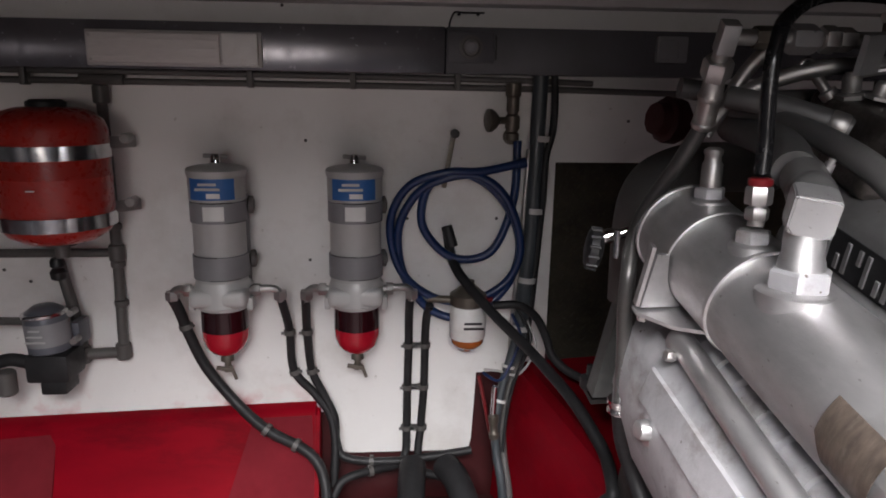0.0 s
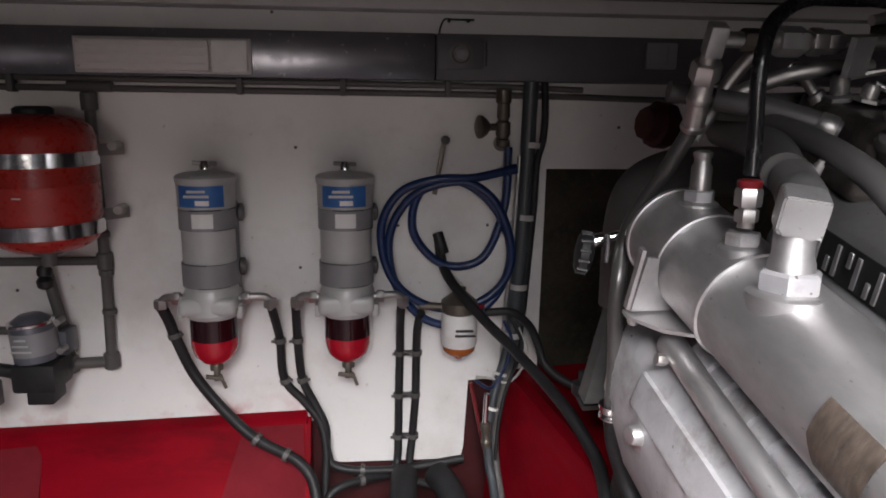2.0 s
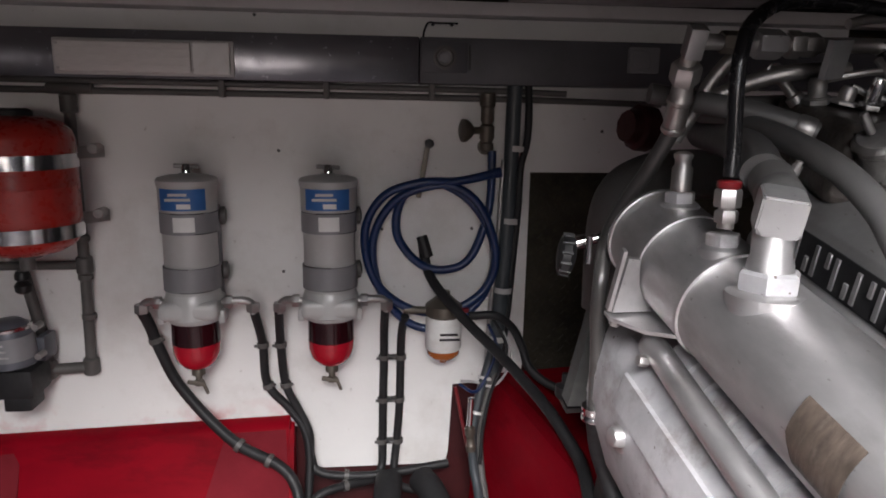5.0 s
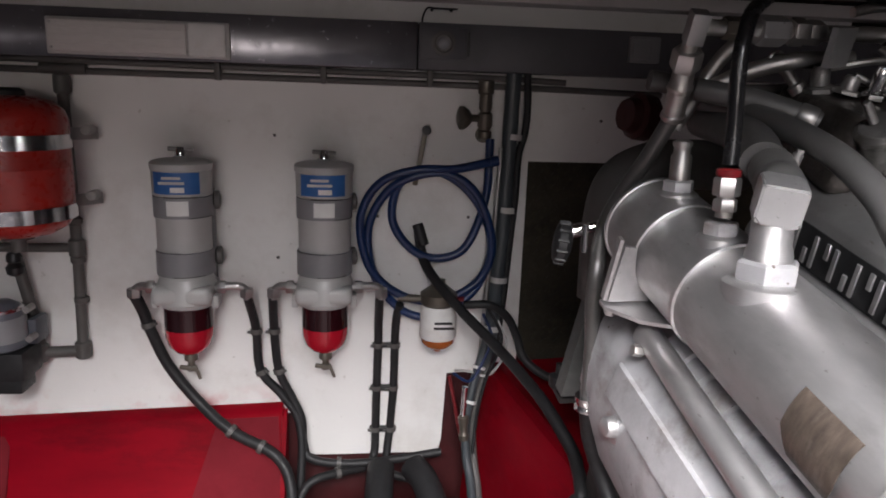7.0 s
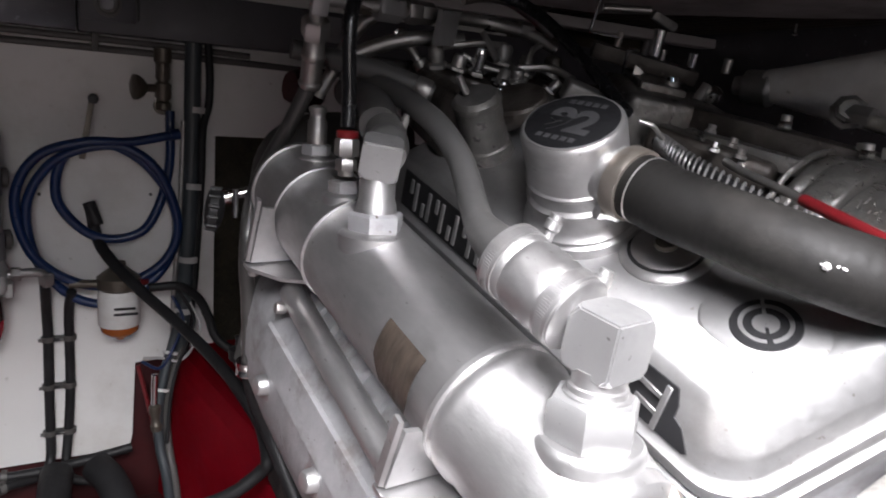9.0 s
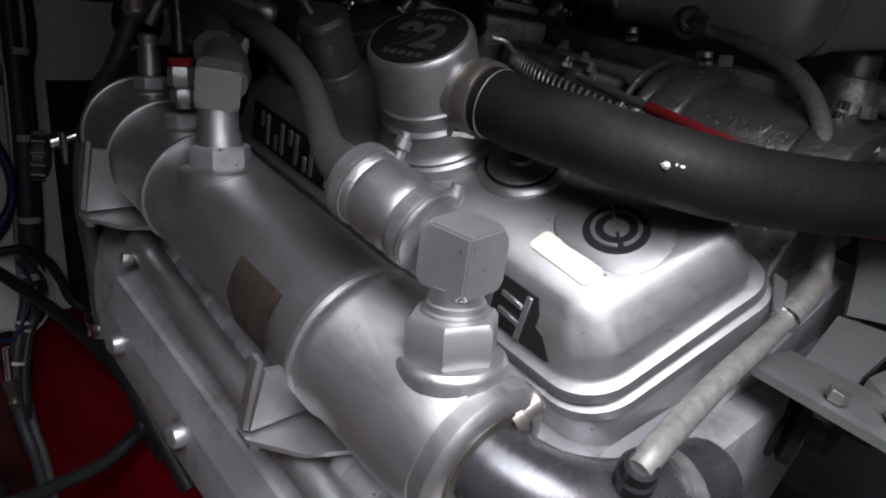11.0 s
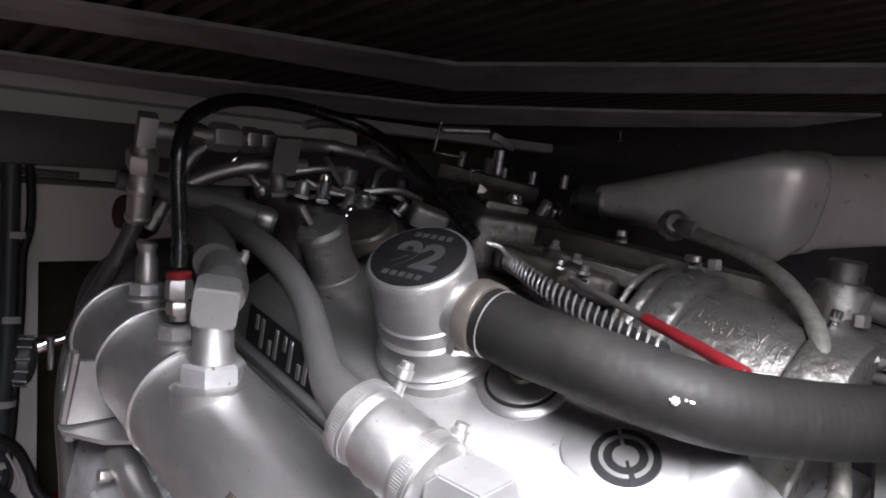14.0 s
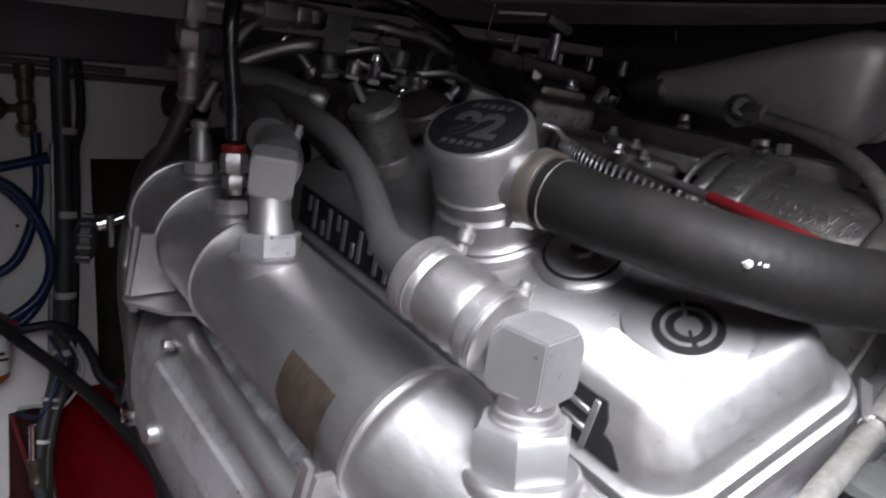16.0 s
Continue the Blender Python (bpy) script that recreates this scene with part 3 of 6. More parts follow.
# ---- fuel filters ----


def fuel_filter():
    f = tagged(empty("fuel_filter", (-0.145, 2.0, 0.83)), "tall grey fuel filter with a red sight bowl on the bulkhead", "filter", "fuel filters on the bulkhead")
    R = 0.0605
    part("body", lathe(nb(), (0, 0, 0.20), (0, 0, 1), [(0, R), (0.10, R), (0.235, R), (0.24, R + 0.003), (0.25, R)], 44), FILTER, f)
    part("casting", lathe(nb(), (0, 0, 0.160), (0, 0, 1), [(0, 0.055), (0.003, 0.060), (0.010, 0.062), (0.013, 0.067), (0.052, 0.067), (0.062, 0.064), (0.072, R)], 44), FILTER, f)
    part("port_flange", block(nb(), (0, -0.004, 0.196), (0.132, 0.124, 0.044), None, 0.016, 3), FILTER, f)
    for sx in (-1, 1):
        part("lug", block(nb(), (sx * 0.068, -0.01, 0.176), (0.016, 0.05, 0.032), None, 0.006), FILTER, f)
    part("rib_band", lathe(nb(), (0, 0, 0.239), (0, 0, 1), [(0, R), (0.001, R + 0.004), (0.056, R + 0.004), (0.057, R)], 44), FILTERDK, f, "darker grey clamp band")
    part("rib_band", lathe(nb(), (0, 0, 0.374), (0, 0, 1), [(0, R), (0.001, R + 0.004), (0.047, R + 0.004), (0.048, R)], 44), FILTERDK, f, "darker grey clamp band")
    for z, a in ((0.240, 0.3), (0.2955, -0.5), (0.375, 0.9), (0.4215, 0.1)):
        edge = part("worn_edge", lathe(nb(), (0, 0, z), (0, 0, 1), [(0, R + 0.003), (0.0, R + 0.0045), (0.0018, R + 0.0045), (0.0018, R + 0.003)], 60), MATBLACK, f, "chipped black band edge")
        keep_front(edge, a - 0.5, a + 0.6)
    part("head", lathe(nb(), (0, 0, 0.424), (0, 0, 1), [(0, R + 0.002), (0.001, R + 0.004), (0.056, R + 0.005), (0.058, R + 0.007), (0.070, R + 0.008), (0.075, R + 0.004), (0.079, 0.05), (0.081, 0.02), (0.086, 0.014), (0.086, 0)], 44), FILTER, f)
    h = part("handle_stem", lathe(nb(), (0, 0, 0.500), (0, 0, 1), [(0, 0.014), (0.006, 0.0125), (0.022, 0.0125), (0.03, 0.009), (0.03, 0)], 18), CHROME, f, "shiny lid screw")
    part("t_handle", rod(nb(), (-0.026, -0.008, 0.526), (0.026, 0.008, 0.522), 0.005, 12, 0.001), STEEL, h)
    lab = part("label", lathe(nb(), (0, 0, 0.430), (0, 0, 1), [(0, 0.0657), (0, 0.0663), (0.048, 0.0663), (0.048, 0.0657)], 60), LABELBLUE, f, "blue printed label")
    keep_front(lab, -0.85, 0.8)
    for k, (z, w) in enumerate(((0.466, 0.04), (0.455, 0.055), (0.440, 0.03))):
        part("print_bar", block(nb(), (0.006 if k == 2 else -0.006, -0.0664, z), (w, 0.0012, 0.006 if k != 2 else 0.011)), LABELWHITE if k == 2 else FILTER, lab)
    tag = part("tag", lathe(nb(), (0, 0, 0.382), (0, 0, 1), [(0, 0.0651), (0, 0.0657), (0.033, 0.0657), (0.033, 0.0651)], 60), LABELWHITE, f, "small white tag")
    keep_front(tag, -0.35, 0.45)
    part("bowl_top", lathe(nb(), (0, 0, 0.162), (0, 0, -1), [(0, 0.055), (0.054, 0.0555), (0.055, 0.054)], 36), BOWLDARK, f, "dark upper half of the sight bowl")
    part("bowl", lathe(nb(), (0, 0, 0.107), (0, 0, -1), [(0, 0.0555), (0.022, 0.0545), (0.044, 0.048), (0.060, 0.034), (0.070, 0.014), (0.071, 0)], 36), BOWLRED, f, "glossy red lower half of the sight bowl")
    drain = part("drain", lathe(nb(), (0, 0, 0.038), (0, 0, -1), [(0, 0.014), (0.006, 0.016), (0.016, 0.016), (0.018, 0.008), (0.030, 0.008), (0.034, 0.013), (0.044, 0.010)], 14), BRONZE, f, "brass drain cock")
    part("lever", block(nb(), (0.016, -0.010, -0.008), (0.008, 0.006, 0.036), Euler((0, radians(-20), 0)).to_matrix(), 0.002), BRONZE, drain)
    part("wing", block(nb(), (-0.004, -0.012, 0.004), (0.042, 0.008, 0.010), Euler((0, radians(10), 0)).to_matrix(), 0.002), BRONZE, drain)
    for z in (0.250, 0.384):
        part("clamp_knob", lathe(nb(), (0.057, 0.045, z + 0.02), (1, 0.15, 0), [(0, 0.012), (0.004, 0.022), (0.014, 0.022), (0.018, 0.012), (0.018, 0)], 16), PIPEGREY, f, "grey bracket knob")
    part("bracket", block(nb(), (0, 0.085, 0.3), (0.10, 0.03, 0.25), None, 0.004), FILTERDK, f)
    for sx, far in ((-1, 0.121), (1, 0.135)):
        e = part("port_fitting", sweep(nb(), [(sx * 0.064, -0.01, 0.205), (sx * 0.090, -0.01, 0.208), (sx * (far - 0.014), -0.005, 0.206), (sx * far, 0.0, 0.192), (sx * (far + 0.001), 0.0, 0.172)], 0.0095, 14), STEEL, f, "dull metal elbow fitting")
        part("port_nut", hexnut(nb(), (sx * 0.072, -0.01, 0.206), (sx, 0, 0), 0.027, 0.018), STEEL, e)
        part("port_nut", hexnut(nb(), (sx * far, 0, 0.200), (0, 0, -1), 0.029, 0.022), STEEL, e)
    return f


def keep_front(ob, a, b):
    """Keeps the piece of a turned sleeve that faces the room between two angles."""
    bm = bmesh.new()
    bm.from_mesh(ob.data)
    gone = [f for f in bm.faces if not a < math.atan2(f.calc_center_median().x, -f.calc_center_median().y) < b]
    bmesh.ops.delete(bm, geom=gone, context="FACES")
    bm.to_mesh(ob.data)
    bm.free()


f1 = fuel_filter()
copy_thing(f1, Matrix.Translation((0.174, 2.0, 0.83)))


def small_filter():
    s = tagged(empty("spin_on_filter", (0.452, 2.02, 0.862)), "small white spin-on fuel filter with an amber bowl", "filter")
    s.scale = (1.1, 1.1, 1.0)
    part("can", lathe(nb(), (0, 0, 0.035), (0, 0, 1), [(0, 0.038), (0.004, 0.041), (0.075, 0.041), (0.085, 0.037)], 32), LABELWHITE, s, "white printed can")
    bowl = part("bowl", lathe(nb(), (0, 0, 0.035), (0, 0, -1), [(0, 0.038), (0.012, 0.037), (0.024, 0.026), (0.028, 0.010), (0.036, 0.008), (0.036, 0)], 28), AMBER, s, "amber bowl")
    part("head", lathe(nb(), (0, 0, 0.12), (0, 0, 1), [(0, 0.036), (0.006, 0.042), (0.03, 0.042), (0.04, 0.03), (0.055, 0.014), (0.065, 0.014), (0.068, 0)], 24), BRONZE, s)
    part("left_port", rod(nb(), (-0.036, 0, 0.135), (-0.09, 0.01, 0.135), 0.01, 12), BRONZE, s)
    part("right_port", rod(nb(), (0.036, 0, 0.135), (0.055, 0.004, 0.134), 0.008, 12), REDROD, s)
    for k, (z, x, w) in enumerate(((0.085, 0.008, 0.04), (0.072, 0.010, 0.046), (0.085, -0.024, 0.012))):
        part("print_bar", block(nb(), (x, -0.0412 + 0.018 * (abs(x) > 0.02), z), (w, 0.0015, 0.006)), MATBLACK, s)


small_filter()

# ---- hoses on the bulkhead ----


def fuel_hoses():
    def hose(pts, r=0.0125, clamps=(), name="fuel_hose", label="black rubber fuel hose with clamps along the bulkhead"):
        o = Vector(pts[0])
        h = tagged(empty(name, o), label, "hose", "fuel hoses on the bulkhead")
        part("tube", sweep(nb(), [Vector(p) - o for p in pts], r, 12), BLACK, h)
        for q, ax in clamps:
            part("clamp", lathe(nb(), Vector(q) - o - Vector(ax).normalized() * 0.006, ax, [(0, r), (0, r + 0.004), (0.012, r + 0.004), (0.012, r)], 16), PIPEGREY, h)
            side = Vector(ax).normalized().cross(V(0, 1, 0)).normalized()
            part("clamp_screw", rod(nb(), Vector(q) - o + side * (r + 0.001) + V(0, -0.008, 0), Vector(q) - o + side * (r + 0.009) + V(0, -0.008, 0), 0.004, 8), PIPEGREY, h)
        return h
    hose([(-0.265, 2.0, 1.012), (-0.256, 2.02, 0.968), (-0.246, 2.03, 0.921), (-0.21, 2.04, 0.82), (-0.137, 2.03, 0.723), (-0.058, 2.0, 0.661), (0.036, 1.97, 0.622), (0.076, 1.95, 0.588), (0.095, 1.92, 0.541), (0.10, 1.89, 0.46)], 0.0135,
         (((-0.248, 2.03, 0.930), (0.25, 0, -1)), ((-0.058, 2.0, 0.661), (1, -0.3, -0.65)), ((0.018, 1.976, 0.629), (1, -0.3, -0.45))))
    hose([(-0.008, 2.0, 1.008), (0.001, 2.05, 0.909), (0.005, 2.07, 0.794), (0.056, 2.07, 0.727), (0.096, 2.06, 0.67), (0.11, 2.04, 0.599), (0.107, 2.0, 0.49)], 0.0108,
         (((0.001, 2.05, 0.905), (0, 0, 1)), ((0.008, 2.07, 0.788), (0.3, 0, -1))))
    hose([(0.050, 2.0, 1.01), (0.045, 2.05, 0.908), (0.051, 2.07, 0.793), (0.079, 2.07, 0.726), (0.108, 2.06, 0.661), (0.113, 2.05, 0.594), (0.143, 2.03, 0.558), (0.276, 2.03, 0.547), (0.472, 2.04, 0.567)], 0.0108,
         (((0.045, 2.05, 0.905), (0, 0, 1)), ((0.052, 2.07, 0.790), (0.2, 0, -1)), ((0.205, 2.03, 0.550), (1, 0, -0.1))))
    hose([(0.306, 2.0, 1.024), (0.304, 2.06, 0.93), (0.304, 2.08, 0.854), (0.301, 2.08, 0.735), (0.299, 2.08, 0.62), (0.296, 2.07, 0.551), (0.276, 2.04, 0.531), (0.203, 2.0, 0.538), (0.132, 1.97, 0.527), (0.10, 1.94, 0.47)], 0.0108,
         tuple(((0.304 - 0.003 * i, 2.08, 0.854 - 0.118 * i), (0, 0, 1)) for i in range(3)) + (((0.203, 2.0, 0.538), (1, 0.4, 0)),))
    hose([(0.356, 2.03, 0.98), (0.349, 2.06, 0.93), (0.347, 2.08, 0.853), (0.345, 2.08, 0.734), (0.337, 2.08, 0.619), (0.329, 2.06, 0.539), (0.343, 2.03, 0.514), (0.40, 2.02, 0.50)], 0.0108,
         tuple(((0.347 - 0.004 * i, 2.08, 0.854 - 0.118 * i), (0, 0, 1)) for i in range(3)))
    for i in range(3):
        tagged(box_part("hose_clip", (0.305, 2.07, 0.85 - 0.118 * i), (0.34, 2.09, 0.858 - 0.118 * i), MATBLACK), "black plastic clip joining two hoses", "clip", "hose clips")


fuel_hoses()


def blue_hose():
    h = tagged(empty("blue_hose", (0.422, 2.06, 1.132)), "coiled dark blue rubber hose hung on a hook", "hose")
    pts = [(0.148, -0.005, 0.26), (0.143, -0.01, 0.12), (0.10, -0.02, 0.0), (0.04, -0.02, -0.035), (-0.03, -0.02, -0.02), (-0.085, -0.02, 0.05), (-0.08, -0.02, 0.13), (-0.04, -0.025, 0.175),
           (0.02, -0.03, 0.18), (0.09, -0.03, 0.14), (0.145, -0.02, 0.06), (0.16, -0.01, -0.03), (0.12, -0.02, -0.12), (0.03, -0.025, -0.185), (-0.06, -0.02, -0.17), (-0.13, -0.02, -0.08),
           (-0.145, -0.02, 0.04), (-0.10, -0.025, 0.13), (-0.03, -0.035, 0.17), (0.05, -0.04, 0.175), (0.12, -0.04, 0.12), (0.16, -0.03, 0.0), (0.13, -0.03, -0.09), (0.04, -0.035, -0.14),
           (-0.06, -0.03, -0.13), (-0.14, -0.03, -0.06), (-0.165, -0.03, 0.06), (-0.12, -0.035, 0.15), (-0.03, -0.045, 0.185), (0.06, -0.04, 0.188), (0.155, -0.035, 0.208)]
    part("coil", sweep(nb(), pts, 0.0105, 12, 7), BLUE, h)
    part("end", rod(nb(), (0.145, -0.035, 0.206), (0.165, -0.034, 0.210), 0.0125, 14), BLUE, h)
    k = tagged(empty("hose_hook", (0.402, 2.07, 1.343)), "leather hose strap hanging on a knob", "hook")
    part("strap", block(nb(), (-0.004, -0.045, 0.0), (0.012, 0.006, 0.13), Euler((0, radians(10), 0)).to_matrix(), 0.002), BRONZE, k)
    part("knob", lathe(nb(), (0.01, 0.02, 0.066), (0, -1, 0), [(0, 0.006), (0.055, 0.006), (0.06, 0.011), (0.07, 0.011), (0.073, 0)], 14), MATBLACK, k)


blue_hose()


def wall_tap():
    t = tagged(empty("gate_valve", (0.556, 2.06, 1.44)), "dull bronze gate valve on a wall pipe", "valve")
    part("body", lathe(nb(), (0.0, 0.0, -0.05), (0, 0, 1), [(0, 0.013), (0.004, 0.017), (0.018, 0.017), (0.022, 0.012), (0.032, 0.018), (0.06, 0.018), (0.066, 0.012), (0.075, 0.016), (0.105, 0.015), (0.110, 0.019), (0.138, 0.019), (0.14, 0.012)], 18), BRONZE, t)
    part("stem", rod(nb(), (0.0, 0, 0.0), (-0.045, -0.01, 0.0), 0.009, 14), BRONZE, t)
    part("wheel", lathe(nb(), (-0.035, -0.008, 0.0), (-1, -0.2, 0), [(0, 0.010), (0.008, 0.02), (0.02, 0.028), (0.028, 0.028), (0.032, 0.02), (0.032, 0)], 18), BRONZE, t)
    part("wall_plate", lathe(nb(), (0, 0.02, -0.04), (0, -1, 0), [(0, 0.02), (0.004, 0.02), (0.005, 0)], 16), BRONZE, t)


wall_tap()


def standpipes():
    s = tagged(empty("pipe_bundle", (0.62, 2.06, 1.15)), "blue-grey plastic pipe with tied hoses and cables on the bulkhead edge", "pipes")
    part("main_pipe", sweep(nb(), [(0.004, 0.0, 0.42), (0.002, 0, 0.379), (-0.006, 0, 0.045), (-0.025, 0, -0.256), (-0.034, 0, -0.36)], 0.019, 16), PIPEBLUE, s)
    part("black_cable", sweep(nb(), [(0.034, -0.005, 0.40), (0.037, -0.01, 0.325), (0.034, -0.01, 0.26), (0.021, -0.01, 0.202), (0.018, -0.01, 0.10), (0.014, 0.0, 0.0), (0.0, 0, -0.2), (-0.02, 0, -0.36)], 0.009, 10), BLACK, s)
    part("thin_pipe", sweep(nb(), [(-0.02, 0.0, 0.22), (-0.03, 0, 0.0), (-0.045, 0, -0.2), (-0.05, 0, -0.36)], 0.006, 10), STEEL, s, "thin bright pipe")
    for z, x in ((0.24, 0.01), (0.06, 0.0), (-0.12, -0.012), (-0.25, -0.024)):
        part("pipe_clip", lathe(nb(), (x, 0, z), (0.06, 0, 1), [(0, 0.019), (0, 0.023), (0.014, 0.023), (0.014, 0.019)], 18), GREYWHITE, s)
    part("lower_hose", sweep(nb(), [(-0.03, -0.01, -0.245), (-0.05, -0.02, -0.32), (-0.073, -0.04, -0.39), (-0.09, -0.06, -0.475), (-0.089, -0.08, -0.561), (-0.077, -0.11, -0.642), (-0.06, -0.15, -0.86)], 0.012, 12), PIPEBLUE, s)
    part("lower_hose", sweep(nb(), [(-0.018, 0.0, -0.28), (-0.03, -0.01, -0.34), (-0.055, -0.03, -0.41), (-0.070, -0.05, -0.50), (-0.068, -0.08, -0.58), (-0.058, -0.11, -0.66), (-0.045, -0.15, -0.86)], 0.010, 12), PIPEGREY, s)
    part("steel_pipe", rod(nb(), (-0.096, -0.062, -0.38), (-0.100, -0.068, -0.46), 0.0075, 12), CHROME, s, "thin bright pipe")
    part("union", lathe(nb(), (-0.099, -0.068, -0.455), (0.05, -0.1, -1), [(0, 0.010), (0.004, 0.014), (0.022, 0.014), (0.026, 0.011), (0.048, 0.011), (0.052, 0.014), (0.066, 0.012)], 14), BRONZE, s)
    part("red_cable", sweep(nb(), [(-0.128, 0.02, -0.385), (-0.118, 0.01, -0.43), (-0.095, -0.02, -0.545), (-0.069, -0.08, -0.66), (-0.05, -0.15, -0.86)], 0.0055, 10), REDROD, s)
    part("black_cable", sweep(nb(), [(-0.04, -0.01, -0.18), (-0.003, -0.03, -0.254), (-0.02, -0.05, -0.31), (-0.045, -0.06, -0.366), (-0.065, -0.075, -0.45), (-0.075, -0.09, -0.55)], 0.0045, 10), BLACK, s)
    part("blue_cable", sweep(nb(), [(-0.05, -0.015, -0.20), (-0.028, -0.03, -0.26), (-0.055, -0.045, -0.33), (-0.085, -0.05, -0.37), (-0.12, -0.01, -0.365)], 0.004, 10), BLUE, s)
    part("grey_cable", sweep(nb(), [(-0.01, -0.01, -0.22), (0.012, -0.03, -0.28), (-0.01, -0.045, -0.33), (-0.04, -0.04, -0.36), (-0.08, -0.03, -0.352), (-0.115, 0.0, -0.36)], 0.0035, 10), GREYWHITE, s)
    for z, x, y in ((-0.27, -0.036, -0.013), (-0.345, -0.058, -0.028), (-0.43, -0.082, -0.05)):
        part("cable_tie", lathe(nb(), (x, y, z), (0.3, 0.25, 1), [(0, 0.015), (0, 0.0175), (0.007, 0.0175), (0.007, 0.015)], 16), LABELWHITE, s, "white cable tie")


standpipes()


def loose_black_hose():
    h = tagged(empty("loose_hose", (0.4, 2.02, 1.17)), "loose black rubber hose hanging from the coil down to the bilge", "hose")
    route = [(0.399, 2.06, 1.174), (0.409, 2.05, 1.108), (0.431, 2.01, 1.062), (0.492, 1.93, 1.0), (0.547, 1.85, 0.957), (0.591, 1.75, 0.926), (0.626, 1.64, 0.898), (0.654, 1.57, 0.856), (0.665, 1.53, 0.83), (0.66, 1.47, 0.80), (0.649, 1.471, 0.78), (0.594, 1.479, 0.74), (0.513, 1.517, 0.70), (0.424, 1.568, 0.66), (0.288, 1.653, 0.60)]
    pts = [Vector(p) - V(0.4, 2.02, 1.17) for p in route]
    part("tube", sweep(nb(), pts, 0.0125, 12), BLACK, h)
    part("end_sleeve", rod(nb(), (-0.004, 0.02, 0.012), (0.012, 0.012, -0.04), 0.014, 14, 0.002), BLACK, h)
    c = tagged(empty("drain_hose", (0.515, 2.02, 0.981)), "black rubber hose from the small filter", "hose")
    part("tube", sweep(nb(), [Vector(p) - V(0.515, 2.02, 0.981) for p in ((0.515, 2.02, 0.980), (0.531, 2.02, 0.981), (0.582, 2.01, 0.983), (0.618, 1.97, 0.963), (0.635, 1.93, 0.926), (0.647, 1.9, 0.886), (0.692, 1.88, 0.851), (0.76, 1.86, 0.83))], 0.0105, 12), BLACK, c)


loose_black_hose()


def bilge_hoses():
    for i, (x, tilt) in enumerate(((0.312, -0.01), (0.392, 0.06))):
        h = tagged(empty("bilge_hose", (x, 1.95, 0.535)), "thick grey-black hose end standing in the bilge", "hose", "bilge hoses")
        part("tube", sweep(nb(), [(0, 0, 0.045), (tilt * 0.5, -0.06, 0.028), (tilt, -0.18, -0.03), (tilt * 2, -0.4, -0.2)], 0.034, 18), BLACK, h)


bilge_hoses()

for x, z in ((0.05, 1.385), (0.052, 1.082), (0.005, 1.70), (-0.70, 1.06), (-0.64, 1.03), (0.30, 1.19), (0.53, 1.19), (-0.68, 0.80), (0.86, 1.44)):
    s = tagged(empty("screw", (x, WALL_Y, z)), "small rusty screw head in the bulkhead", "screw", "screws in the bulkhead")
    part("head", lathe(nb(), (0, 0, 0), (0, -1, 0), [(0, 0.004), (0.002, 0.004), (0.003, 0.002), (0.003, 0)], 10), PIPEGREY, s)


def ceiling_bolt():
    b = tagged(empty("ceiling_bolt", (2.13, 1.62, 1.743)), "small bright bolt end under the dark ceiling", "bolt")
    part("shank", rod(nb(), (0, 0, 0.004), (0, 0, -0.026), 0.003, 10), STEEL, b)
    part("nut", hexnut(nb(), (0, 0, -0.024), (0, 0, -1), 0.012, 0.008), CHROME, b)


ceiling_bolt()


def sea_strainer():
    s = tagged(empty("sea_strainer", (0.452, 1.09, 0.25)), "grey metal sea strainer with a ring lid beside the engine bearer", "strainer")
    part("body", lathe(nb(), (0, 0, 0), (0, 0, 1), [(0, 0.06), (0.02, 0.06), (0.025, 0.045), (0.56, 0.045), (0.575, 0.056), (0.585, 0.057)], 36), PIPEGREY, s)
    lid = part("lid", lathe(nb(), (0, 0, 0.585), (0, 0, 1), [(0, 0.059), (0.012, 0.059), (0.016, 0.056), (0.016, 0.049), (0.008, 0.047), (0.010, 0)], 40), STEEL, s, "dull steel ring lid")
    for k in range(3):
        a = k * 2.1 + 0.9
        part("wing_nut", block(nb(), (0.057 * math.cos(a), 0.057 * math.sin(a), 0.605), (0.012, 0.02, 0.022), Euler((0, 0, a)).to_matrix(), 0.003), BRONZE, lid)


sea_strainer()

# ---- the engine: its own frame slopes down towards the room ----
EX, EY, EZ = V(0.997, 0.08, 0.0), V(-0.077, 0.964, 0.255), V(0.02, -0.255, 0.967)
engine = tagged(empty("marine_diesel_engine"), "silver painted marine V diesel engine on red bearers", "engine")
engine.matrix_world = Matrix(((EX.x, EY.x, EZ.x, 0.637), (EX.y, EY.y, EZ.y, 0.95), (EX.z, EY.z, EZ.z, 1.278), (0, 0, 0, 1)))
UP = V(0.0, 0.255, 0.967)


def to_engine(p):
    q = Vector(p) - V(0.637, 0.95, 1.278)
    return V(q.dot(EX), q.dot(EY), q.dot(EZ))


# valve cover frame: U across and up, V along, N out of the tilted top
CU, CV, CN, CO = V(0.866, 0, 0.5), V(0, 1, 0), V(-0.5, 0, 0.866), V(0.1647, -0.2787, 0.1115)


def on_cover(u, v, n=0.0):
    return CO + CU * u + CV * v + CN * n


COVER_TURN = Matrix((CU, CV, CN)).transposed()


def round_rect(u0, u1, v0, v1, r, k=6):
    out = []
    for cu, cv, a0 in ((u1 - r, v1 - r, 0), (u0 + r, v1 - r, 90), (u0 + r, v0 + r, 180), (u1 - r, v0 + r, 270)):
        out += [(cu + r * math.cos(radians(a0 + 90 * i / k)), cv + r * math.sin(radians(a0 + 90 * i / k))) for i in range(k + 1)]
    return out


